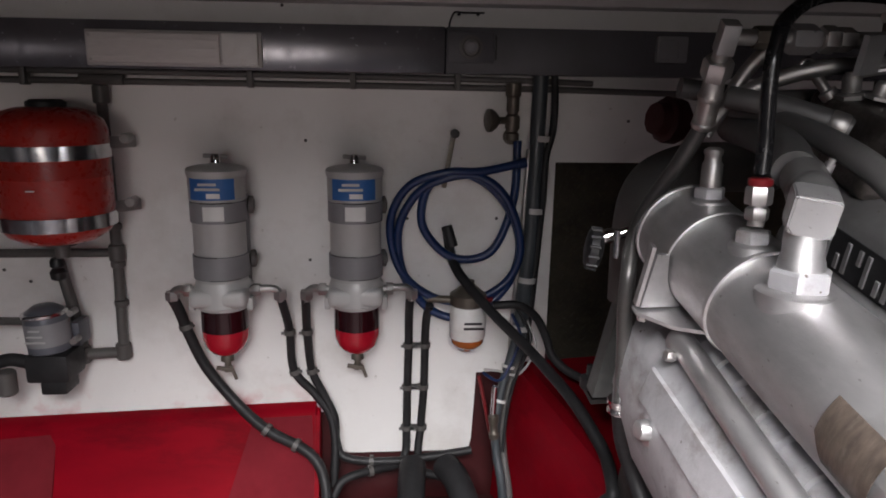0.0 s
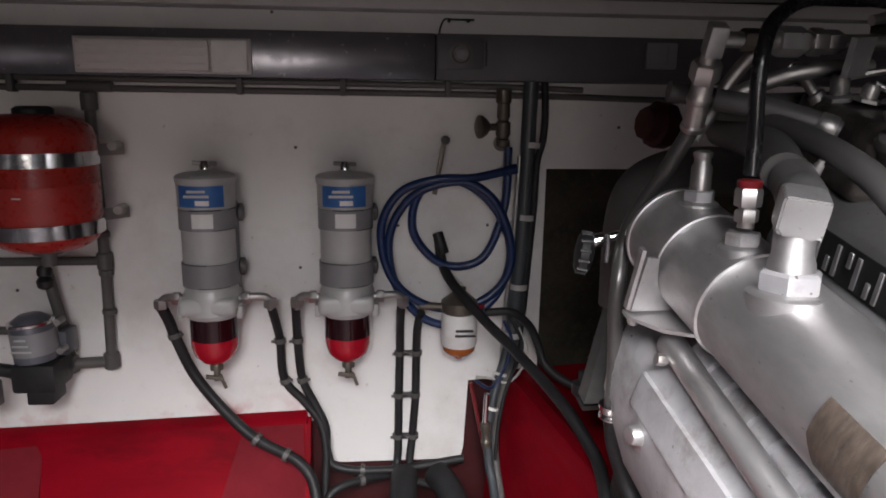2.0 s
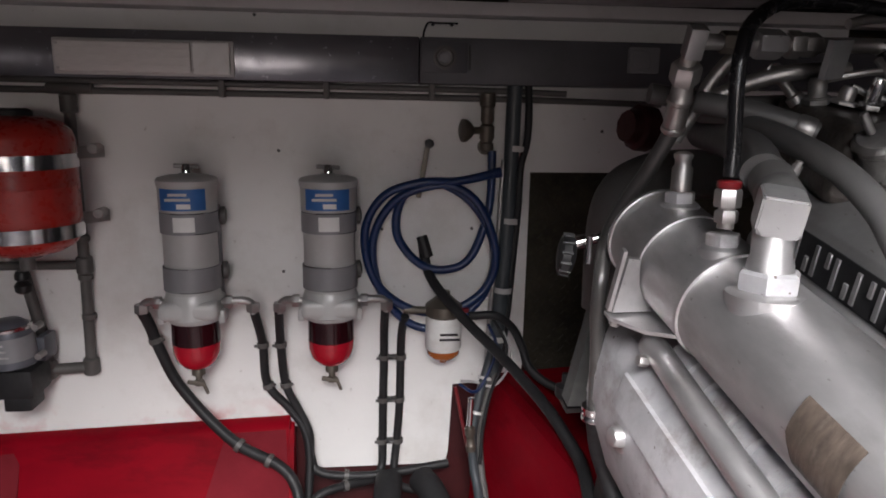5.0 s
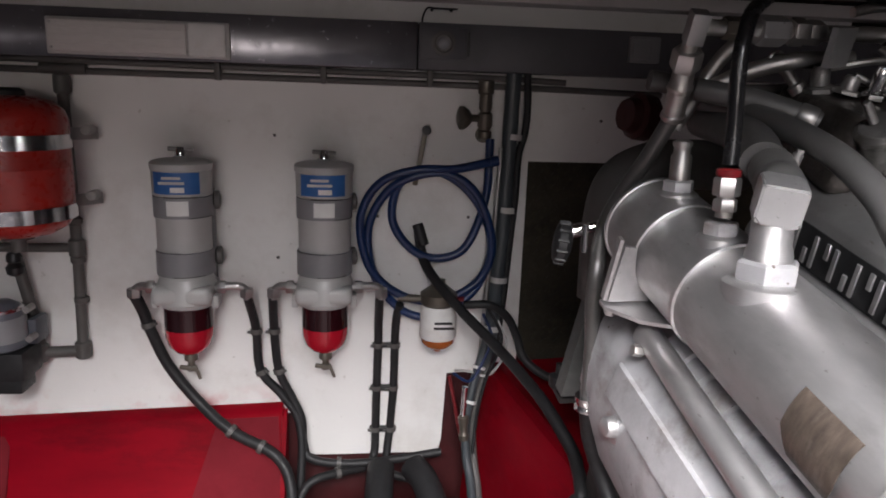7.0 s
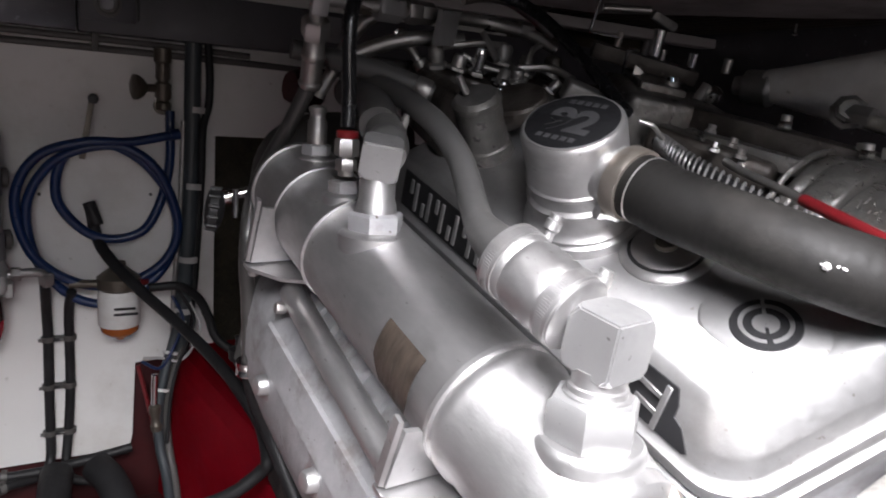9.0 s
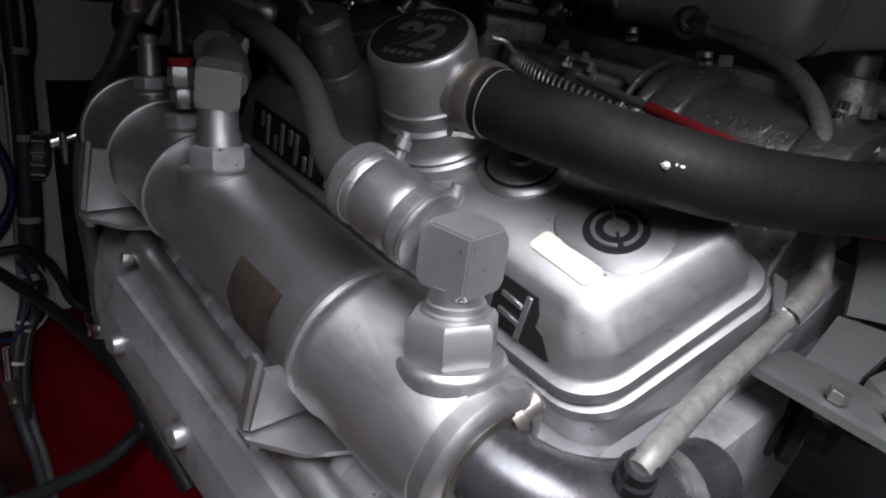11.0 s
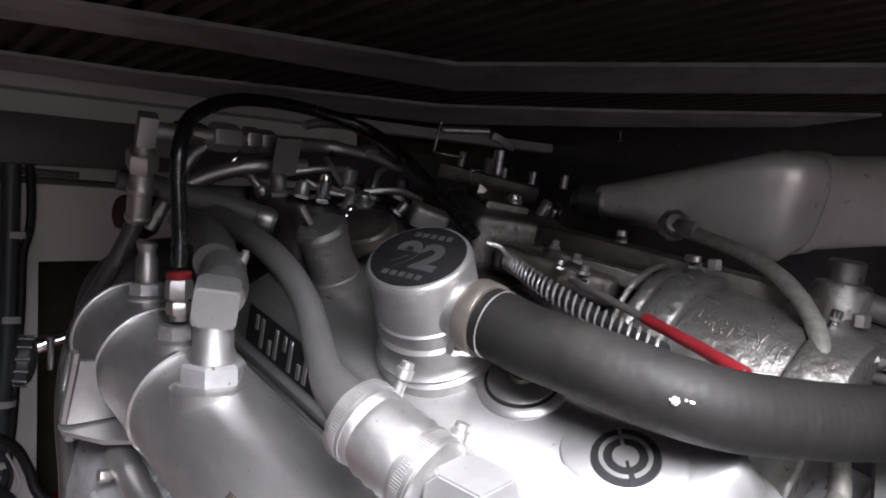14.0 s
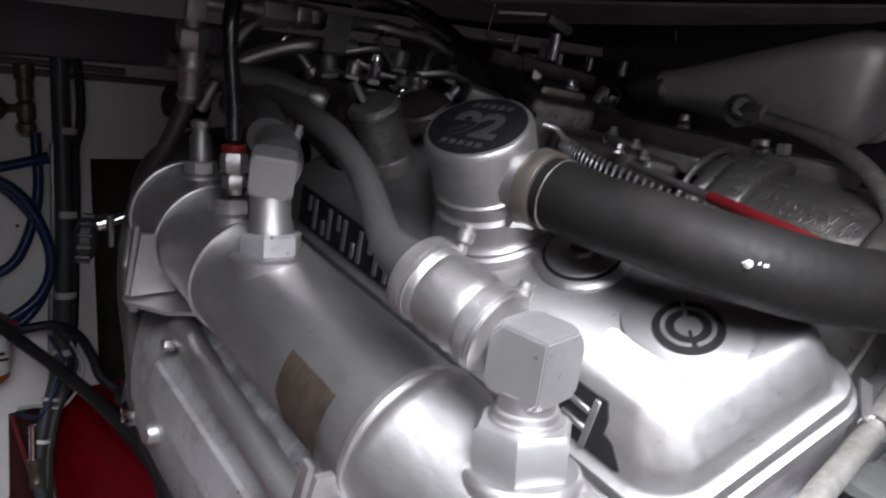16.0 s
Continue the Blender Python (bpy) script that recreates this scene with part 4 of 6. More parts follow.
def loft(bm, loops, cap=True):
    rings = [[bm.verts.new(p) for p in loop] for loop in loops]
    n = len(rings[0])
    for a, b in zip(rings, rings[1:]):
        for i in range(n):
            j = (i + 1) % n
            bm.faces.new((a[i], a[j], b[j], b[i]))
    if cap:
        bm.faces.new(rings[0])
        bm.faces.new(rings[-1][::-1])
    return bm


def engine_block():
    sec = [(-0.01, -0.085), (-0.034, -0.100), (-0.050, -0.128), (-0.060, -0.175), (-0.060, -0.225), (-0.02, -0.33), (0.08, -0.46), (0.50, -0.46), (0.66, -0.30), (0.62, -0.02), (0.47, 0.075), (0.30, 0.02), (0.16, -0.04)]
    bm = prism(nb(), [(x, 0.23, z) for x, z in sec], (0, -0.62, 0))
    bmesh.ops.bevel(bm, geom=[e for e in bm.edges if e.calc_length() > 0.5], offset=0.008, segments=2, affect="EDGES")
    part("cylinder_block", bm, SILVER2, engine)
    # long side cover with a raised rounded panel and a rolled rim at its far end
    cover = part("side_cover", prism(nb(), [(-0.038, 0.185, -0.104), (-0.054, 0.185, -0.130), (-0.064, 0.185, -0.176), (-0.064, 0.185, -0.232), (-0.034, 0.185, -0.31), (-0.024, 0.185, -0.30), (-0.050, 0.185, -0.23)], (0, -0.56, 0)), SILVER2, engine)
    panel = [[V(x, y, z) for x, y, z in ((-0.0585 - h, y0, -0.130), (-0.0585 - h, y1, -0.130), (-0.0665 - h, y1, -0.172), (-0.0665 - h, y0, -0.172))] for h, y0, y1 in ((-0.006, 0.150, -0.36), (0.0, 0.147, -0.357), (0.001, 0.143, -0.353))]
    part("raised_panel", loft(nb(), panel), SILVER2, cover)
    for y in (0.118, -0.041, -0.19):
        part("cover_bolt", lathe(nb(), (-0.050, y, -0.199), (-1, -0.1, 0.12), [(0, 0.018), (0.012, 0.017), (0.014, 0.013), (0.024, 0.012), (0.027, 0.010), (0.030, 0)], 20), SILVER, cover, "bright steel bolt")
        part("bolt_washer", lathe(nb(), (-0.056, y, -0.199), (-1, -0.1, 0.12), [(0, 0.021), (0.008, 0.020), (0.009, 0)], 20), SILVER, cover)


engine_block()


def heat_exchanger():
    R = 0.0595
    he = part("heat_exchanger", lathe(nb(), (0, 0.255, 0), (0, -1, 0), [(0, 0), (0, 0.045), (0.004, 0.056), (0.012, R), (0.45, R), (0.457, R + 0.003), (0.466, R + 0.003), (0.472, R), (0.53, R), (0.56, 0.0585), (0.575, 0.0555), (0.579, 0.0)], 72), SILVER, engine)
    for y, k in ((0.243, 0.002), (0.168, 0.0018), (0.075, 0.0024), (-0.192, 0.003)):
        part("band", lathe(nb(), (0, y + 0.004, 0), (0, -1, 0), [(0, R - 0.001), (0.0012, R + k), (0.006, R + k), (0.0075, R - 0.001)], 72), SILVER, he)
    part("end_flange", lathe(nb(), (0, -0.316, 0), (0, -1, 0), [(0, 0.050), (0.003, 0.0545), (0.016, 0.0545), (0.020, 0.051), (0.022, 0.046), (0.021, 0.040), (0.010, 0.036), (0.010, 0)], 60), SILVER, he)
    part("rust_lip", lathe(nb(), (0.0, -0.329, 0.002), (0, -1, 0), [(0, 0.0365), (0.004, 0.0395), (0.008, 0.0365)], 40), BRONZE, he, "rusty lip")
    # worn identification plate bent round the shell, its corner cut off
    bm = nb()
    rows = []
    for i in range(9):
        a = radians(147 + i * 6.6)
        rows.append([bm.verts.new((math.cos(a) * (R + 0.002), y, math.sin(a) * (R + 0.002))) for y in (-0.100 + 0.001 * max(0, i - 5) * -4, -0.160 + 0.002 * max(0, i - 6))])
    for a, b in zip(rows, rows[1:]):
        bm.faces.new((a[0], a[1], b[1], b[0]))
    geo = bmesh.ops.extrude_face_region(bm, geom=bm.faces[:])
    bmesh.ops.translate(bm, verts=[v for v in geo["geom"] if isinstance(v, bmesh.types.BMVert)], vec=(-0.0006, 0, 0.0005))
    part("name_plate", bm, PLATE, he, "worn brown metal plate")
    # fittings along the top
    for y, x, k in ((0.208, 0.0, 1.0), (0.097, -0.012, 1.0), (0.018, -0.012, 1.6)):
        base = V(x, y, 0.050 if k < 1.3 else 0.044)
        part("collar", lathe(nb(), base, UP, [(-0.012, 0.0225 * k), (0.006, 0.0225 * k), (0.0085, 0.0205 * k), (0.0095, 0.018 * k), (0.0095, 0)], 36), SILVER, he)
        part("hex_base", hexnut(nb(), base + UP * 0.009, UP, 0.030 * k, 0.013 * (1.0 if k < 1.3 else 1.45), 0.35), SILVER2, he)
    top1 = V(0, 0.208, 0.052)
    part("plug_stem", lathe(nb(), top1 + UP * 0.020, UP, [(0, 0.0115), (0.026, 0.0115), (0.030, 0.009), (0.036, 0.009), (0.038, 0.0105), (0.042, 0.0105), (0.045, 0.006), (0.045, 0)], 18), STEEL, he)
    top2 = V(-0.012, 0.097, 0.057)
    g = part("hose_fitting", lathe(nb(), top2 + UP * 0.020, UP, [(0, 0.008), (0.042, 0.008)], 18), STEEL, he)
    part("small_nut", hexnut(nb(), top2 + UP * 0.026, UP, 0.020, 0.012, 0.2), STEEL, g)
    part("swivel_nut", hexnut(nb(), top2 + UP * 0.041, UP, 0.0225, 0.018), STEEL, g)
    part("red_ring", lathe(nb(), top2 + UP * 0.0595, UP, [(0, 0.0108), (0.0015, 0.0118), (0.0065, 0.0118), (0.008, 0.0095)], 20), REDROD, g, "red hose ring")
    top3 = V(-0.012, 0.018, 0.041)
    part("stem", lathe(nb(), top3 + UP * 0.028, UP, [(0, 0.0205), (0.010, 0.0195), (0.016, 0.0175), (0.046, 0.0175)], 28), SILVER, he)
    # far elbow with its sleeve
    turn = Euler((0, 0, radians(-29))).to_matrix()
    c = V(-0.0115, 0.036, 0.1225)
    bm, w, d, h, cut = nb(), 0.0188, 0.020, 0.0182, 0.006
    for sx, sy, sz in [(i, j, k) for i in (-1, 1) for j in (-1, 1) for k in (-1, 1)]:
        q = V(sx * w, sy * d, sz * h)
        for step in (V(-sx, 0, 0), V(0, 0, -sz), V(0, -sy, 0)):
            bm.verts.new(q + step * cut * (0.5 if sz > 0 and sy < 0 else 1.0))
    bmesh.ops.convex_hull(bm, input=bm.verts[:])
    bmesh.ops.dissolve_limit(bm, angle_limit=0.02, verts=bm.verts[:], edges=bm.edges[:])
    bmesh.ops.bevel(bm, geom=bm.edges[:], offset=0.0016, segments=2, affect="EDGES")
    bm.transform(Matrix.Translation(c) @ turn.to_4x4())
    part("elbow", bm, GREYNUT, engine, "grey pipe elbow")
    back = V(0.44, 1, 0.06).normalized()
    sleeve = part("elbow_sleeve", lathe(nb(), c + V(0.009, 0, -0.003), back, [(0.012, 0.0175), (0.020, 0.0185), (0.026, 0.0205), (0.034, 0.0220), (0.046, 0.0220), (0.048, 0.0205), (0.062, 0.0212), (0.078, 0.0220), (0.080, 0.0198), (0.10, 0.0190)], 32), HOSEGREY, engine)
    part("clamp_screw", lathe(nb(), c + back * 0.066 + V(0.026, 0.0, 0.008), (0.2, 0, 1), [(0, 0.005), (0.010, 0.005), (0.010, 0.0035), (0.014, 0.0035), (0.014, 0)], 10), STEEL, sleeve)
    part("feed_hose", sweep(nb(), [c + back * 0.09, c + back * 0.15, c + back * 0.22 + V(-0.01, 0, -0.012), c + back * 0.34 + V(-0.03, 0, -0.04)], 0.021, 18), HOSEGREY, engine)
    # near elbow, coupling and the silver hose
    o = V(-0.003, -0.285, 0.055)
    part("collar", lathe(nb(), o, UP, [(-0.026, 0.0375), (-0.006, 0.0375), (-0.003, 0.0365), (-0.001, 0.034), (-0.001, 0)], 44), SILVER, he)
    part("hex_base", hexnut(nb(), o - UP * 0.002, UP, 0.055, 0.029, 0.1), GREYNUT, he)
    part("stem", lathe(nb(), o + UP * 0.023 + V(0.004, 0.002, 0), UP, [(0, 0.0235), (0.005, 0.0225), (0.006, 0.0200), (0.010, 0.0198), (0.011, 0.0180), (0.022, 0.0180)], 36), SILVER, he)
    bm, w, cut = nb(), 0.0205, 0.0092
    for sx, sy, sz in [(i, j, k) for i in (-1, 1) for j in (-1, 1) for k in (-1, 1)]:
        c = V(sx * w, sy * w, sz * w)
        for step in (V(-sx, 0, 0), V(0, -sy, 0), V(0, 0, -sz)):
            bm.verts.new(c + step * (0.0 if sx < 0 and sy < 0 and sz > 0 else cut if sz > 0 else 0.0055))
    bmesh.ops.convex_hull(bm, input=bm.verts[:])
    bmesh.ops.dissolve_limit(bm, angle_limit=0.02, verts=bm.verts[:], edges=bm.edges[:])
    bmesh.ops.bevel(bm, geom=bm.edges[:], offset=0.0013, segments=2, affect="EDGES")
    bm.transform(Matrix.Translation((0.0045, -0.267, 0.1155)) @ (Euler((radians(-8), 0, 0)).to_matrix() @ Euler((0, 0, radians(5))).to_matrix()).to_4x4() @ Matrix.Diagonal((1, 1, 1.06, 1)))
    part("elbow", bm, GREYNUT, engine, "grey faceted pipe elbow")
    a, b = V(-0.004, -0.246, 0.120), V(-0.014, -0.166, 0.128)
    d = (b - a).normalized()
    cp = part("coupling", lathe(nb(), a, d, [(0, 0.024), (0.002, 0.0275), (0.018, 0.0275), (0.019, 0.0262), (0.026, 0.0285), (0.031, 0.0272), (0.036, 0.0288), (0.042, 0.0270), (0.047, 0.0285), (0.054, 0.0262), (0.056, 0.0275), (0.074, 0.0275), (0.078, 0.022)], 40), SILVER, engine, "silver painted rubber coupling")
    for s in (0.004, 0.06):
        part("hose_clamp", lathe(nb(), a + d * s, d, [(0, 0.0273), (0, 0.0285), (0.013, 0.0285), (0.013, 0.0273)], 60), SILVER, cp, "silver painted worm clamp")
        bm = nb()
        u, v, _ = basis(d)
        for i in range(90):
            w = 2 * math.pi * i / 90
            q = u * math.cos(w) + v * math.sin(w)
            block(bm, a + d * (s + 0.0065) + q * 0.0286, (0.0007, 0.007, 0.0009), Matrix((d.cross(q), d, q)).transposed())
        tagged(part("band_thread", bm, SILVER, cp), kind="stuff")
    for place in (V(0.034, -0.166, 0.152), V(0.028, -0.232, 0.142)):
        part("clamp_screw", lathe(nb(), place - V(0.008, 0, 0.022), (0.3, 0.1, 1), [(0, 0.0045), (0.012, 0.0045), (0.014, 0.0065), (0.021, 0.0065), (0.022, 0.005), (0.026, 0.005), (0.026, 0)], 12), SILVER, cp)
    part("silver_hose", sweep(nb(), [b - d * 0.012, (0.003, -0.120, 0.122), (0.022, -0.078, 0.122), (0.038, -0.040, 0.129), (0.050, 0.0, 0.140), (0.058, 0.06, 0.151), (0.064, 0.14, 0.153), (0.072, 0.23, 0.145), (0.080, 0.33, 0.130)], lambda run: 0.0195 - 0.0068 * min(1.0, run / 0.08), 22), HOSEGREY, engine, "grey painted hose")
    # end pipe
    p = part("end_elbow", sweep(nb(), [(0.0, -0.315, 0.0), (0.003, -0.345, -0.002), (0.018, -0.378, -0.004), (0.052, -0.404, -0.006), (0.095, -0.416, -0.010), (0.15, -0.42, -0.02)], 0.031, 28), DARKGLOSS, engine, "glossy dark grey pipe elbow")
    part("pipe_clamp", lathe(nb(), (0.085, -0.413, -0.009), (1, -0.2, -0.1), [(0, 0.032), (0, 0.035), (0.014, 0.035), (0.014, 0.032)], 36), STEEL, p)
    part("drain_cock", lathe(nb(), (0.016, -0.330, 0.026), (0.8, -0.2, 0.5), [(0, 0.013), (0.008, 0.013), (0.009, 0.0095), (0.022, 0.0095), (0.025, 0.006), (0.025, 0)], 12), BANDSTEEL, p, "small brass drain plug")


heat_exchanger()


def saddles():
    for y, dz, top in ((0.157, 0.0, 0.016), (-0.190, -0.007, -0.006)):
        outline = [(-0.084, -0.052 + dz), (-0.077, top), (-0.063, top - 0.002), (-0.0615, min(0.0, top - 0.004)), (-0.0585, -0.016), (-0.050, -0.034), (-0.038, -0.048), (-0.034, -0.052 + dz)]
        s = part("saddle_bracket", prism(nb(), [(x, y, z) for x, z in outline], (0, 0.005, 0)), SILVER, engine, "silver painted support bracket")
        part("ledge", prism(nb(), [(-0.088, y + 0.012, -0.056 + dz), (-0.030, y + 0.012, -0.056 + dz), (-0.030, y - 0.052, -0.051 + dz), (-0.060, y - 0.036, -0.054 + dz), (-0.088, y - 0.002, -0.056 + dz)], (0, 0, -0.0045)), SILVER, s)
        part("edge", prism(nb(), [(-0.088, y + 0.004, -0.052 + dz), (-0.0845, y + 0.002, -0.052 + dz), (-0.0775, y + 0.004, top + 0.006), (-0.081, y + 0.006, top + 0.006)], (0.001, 0.010, 0)), SILVER, s)
        part("bolt", hexnut(nb(), (-0.080, y - 0.002, -0.0665 + dz), (0, 0, 1), 0.011, 0.007), STEEL, s)
    t = part("oil_tube", sweep(nb(), [(-0.030, 0.150, -0.098), (-0.036, 0.138, -0.086), (-0.039, 0.118, -0.083), (-0.044, 0.0, -0.086), (-0.047, -0.12, -0.089), (-0.047, -0.36, -0.095)], 0.0148, 20), SILVER, engine)
    part("tube_bolt", hexnut(nb(), (-0.052, 0.118, -0.092), (-1, 0, 0.2), 0.012, 0.012), STEEL, t)
    # ribbed run between the tube and the shell
    pieces = [(0.0, 0.0150), (0.026, 0.0150), (0.030, 0.0215), (0.044, 0.0215), (0.046, 0.0170), (0.066, 0.0170), (0.068, 0.0225), (0.078, 0.0225), (0.080, 0.0150)]
    prof = [(0.08 * k + h, r) for k in range(6) for h, r in pieces]
    part("ribbed_pipe", lathe(nb(), (-0.009, 0.12, -0.085), (-0.02, -1, -0.01), prof, 24), SILVER2, engine)
    part("second_tube", rod(nb(), (-0.02, -0.20, -0.105), (-0.022, -0.40, -0.11), 0.016, 18), SILVER, engine)
    rnd = random.Random(31)
    for k in range(9):
        y = 0.09 - 0.05 * k + rnd.uniform(-0.008, 0.008)
        part("flange_bolt", hexnut(nb(), (-0.027 + rnd.uniform(-0.003, 0.003), y, -0.101), (-0.5, 0, 1), 0.010, 0.012), (STEEL, SILVER2)[k % 2], engine)


saddles()


def valve_cover():
    # depth, left side, right side, front edge, slant of the front edge, corner radius
    levels = [(0.0, -0.074, 0.060, -0.030, 0.26, 0.018), (-0.0015, -0.0765, 0.0625, -0.0325, 0.26, 0.020), (-0.006, -0.083, 0.066, -0.040, 0.25, 0.022), (-0.028, -0.095, 0.072, -0.059, 0.19, 0.030),
              (-0.032, -0.098, 0.074, -0.0615, 0.18, 0.031), (-0.046, -0.105, 0.078, -0.0645, 0.17, 0.034), (-0.049, -0.108, 0.081, -0.0675, 0.17, 0.035), (-0.051, -0.114, 0.086, -0.0735, 0.17, 0.037),
              (-0.056, -0.1165, 0.088, -0.076, 0.17, 0.038), (-0.060, -0.1165, 0.088, -0.076, 0.17, 0.038), (-0.0615, -0.113, 0.085, -0.0725, 0.17, 0.037), (-0.0645, -0.113, 0.085, -0.0725, 0.17, 0.037),
              (-0.066, -0.1195, 0.091, -0.080, 0.17, 0.040), (-0.074, -0.121, 0.092, -0.082, 0.17, 0.040)]

    def ring(n, u0, u1, v0, k, r):
        out = []
        for u, v in round_rect(u0, u1, v0, 0.46 + (-0.074 - u0), r, 7):
            s = max(0.0, min(1.0, (0.08 - v) / (0.08 - v0)))
            out.append(on_cover(u, v - k * (u + 0.075) * s, n))
        return out
    vc = part("valve_cover", loft(nb(), [ring(*l) for l in levels]), COVERPAINT, engine, "silver painted valve cover")
    part("gasket", loft(nb(), [ring(n, -0.1195, 0.090, -0.080, 0.17, 0.038) for n in (-0.0745, -0.078)]), GASKET, vc, "thin golden gasket edge")
    part("cylinder_head", loft(nb(), [ring(n, -0.117, 0.088, -0.078, 0.17, 0.035) for n in (-0.0785, -0.15)]), SILVER2, engine)
    # raised end pad that carries the round badge
    pad = [[on_cover(u, v, n) for u, v in round_rect(-0.036 - g, 0.036 + g, -0.043 - g, 0.05, 0.034, 8)] for n, g in ((-0.012, 0.004), (0.0004, 0.002), (0.0018, 0.0))]
    part("badge_pad", loft(nb(), pad), COVERPAINT, vc)
    badge = part("round_badge", lathe(nb(), on_cover(0, 0, 0.0016), CN, [(0, 0.0262), (0.0014, 0.0256), (0.0014, 0)], 44), MATBLACK, vc, "round black and silver badge")

    def arc(r0, r1, a0, a1, h, t=0.0008):
        bm = nb()
        k = 22
        loop = [(r1 * math.cos(radians(a0 + (a1 - a0) * i / k)), r1 * math.sin(radians(a0 + (a1 - a0) * i / k))) for i in range(k + 1)]
        loop += [(r0 * math.cos(radians(a1 - (a1 - a0) * i / k)), r0 * math.sin(radians(a1 - (a1 - a0) * i / k))) for i in range(k + 1)]
        return prism(bm, [on_cover(u, v, h) for u, v in loop], CN * t)
    part("badge_arc", arc(0.0165, 0.0198, 52, 222, 0.0030), SILVER, badge)
    part("badge_arc", arc(0.0165, 0.0198, 236, 404, 0.0030), SILVER, badge)
    part("badge_arc", arc(0.0006, 0.0098, 44, 402, 0.0030), SILVER, badge)
    for a in (46, 226):
        q = Euler((0, 0, radians(a))).to_matrix()
        part("badge_bar", block(nb(), on_cover(0.0155 * math.cos(radians(a)), 0.0155 * math.sin(radians(a)), 0.0034), (0.022, 0.0026, 0.0010), COVER_TURN @ q), SILVER if a == 46 else MATBLACK, badge)
    tilt = Euler((0, 0, radians(-4))).to_matrix()

    def on_sticker(u, v, n):
        q = tilt @ V(u, v, 0)
        return on_cover(-0.0462 + q.x, 0.0115 + q.y, n)
    part("sticker", loft(nb(), [[on_sticker(u, v, n) for u, v in round_rect(-0.0105, 0.0105, -0.031, 0.031, 0.005)] for n in (-0.0004, 0.0014)]), CREAM, vc, "cream sticker with faded print")
    for k in range(3):
        part("sticker_print", block(nb(), on_sticker(-0.005 + 0.005 * k, 0.004 - 0.003 * k, 0.0015), (0.0014, 0.026 - 0.006 * k, 0.0003), COVER_TURN @ tilt), LABELWHITE, vc)
    # black strip with raised silver bars along the cover's lower side
    e0, e1 = on_cover(-0.0835, 0, -0.0065), on_cover(-0.1045, 0, -0.0455)
    face = (e1 - e0)
    out = face.cross(CV).normalized()
    if out.dot(V(-1, 0, 1)) < 0:
        out = -out
    turn = Matrix((face.normalized(), CV, out)).transposed()

    def on_strip(f, v, h=0.0):
        return e0 + face * f + CV * v + out * h
    edge = [(0.0, 0.435), (0.0, 0.004), (0.30, -0.001), (0.52, -0.001), (0.60, -0.010), (0.95, -0.021), (1.0, -0.017), (1.0, 0.435)]
    strip = part("letter_strip", prism(nb(), [on_strip(f, v, 0.0004) for f, v in edge], out * 0.0016), MATBLACK, vc, "black strip with raised silver lettering bars")

    def bar(f0, v0, f1, v1, wide):
        a, b = on_strip(f0, v0, 0.0030), on_strip(f1, v1, 0.0030)
        d = (b - a).normalized()
        part("letter_bar", block(nb(), (a + b) / 2, ((b - a).length, wide, 0.0022), Matrix((d, out.cross(d), out)).transposed(), 0.0004, 1), SILVER, strip)
    bar(0.06, 0.010, 0.99, 0.012, 0.0052)
    bar(0.34, 0.014, 0.30, 0.036, 0.0046)
    bar(0.68, 0.014, 0.64, 0.036, 0.0046)
    for k in range(13):
        v = 0.047 + k * 0.0295
        bar(0.12, v, 0.90, v, 0.0056)
        bar(0.12 + 0.4 * (k % 2), v + 0.012, 0.50 + 0.4 * (k % 2), v + 0.012, 0.0056)
    # filler cap
    cap = part("filler_cap", lathe(nb(), on_cover(0.010, 0.1105, -0.003), CN, [(0, 0.041), (0.005, 0.041), (0.008, 0.0385), (0.009, 0.034), (0.006, 0.0325), (0.006, 0.0315), (0.011, 0.0305), (0.012, 0.0285), (0.0115, 0.010), (0.013, 0.008), (0.013, 0)], 48), SILVER, vc)
    part("cap_rust", lathe(nb(), on_cover(0.010, 0.1105, 0.0105), CN, [(0, 0.011), (0.003, 0.0095), (0.003, 0)], 20), BRONZE, cap, "rusty cap centre")
    part("cap_seal", lathe(nb(), on_cover(0.010, 0.1105, 0.0045), CN, [(0, 0.0310), (0.0012, 0.0345), (0.0024, 0.0310)], 48), BLACK, cap)
    part("mark", lathe(nb(), on_cover(-0.04, -0.022, 0), CN, [(0, 0.0012), (0.0006, 0.0009), (0.0006, 0)], 8), MATBLACK, vc)


valve_cover()


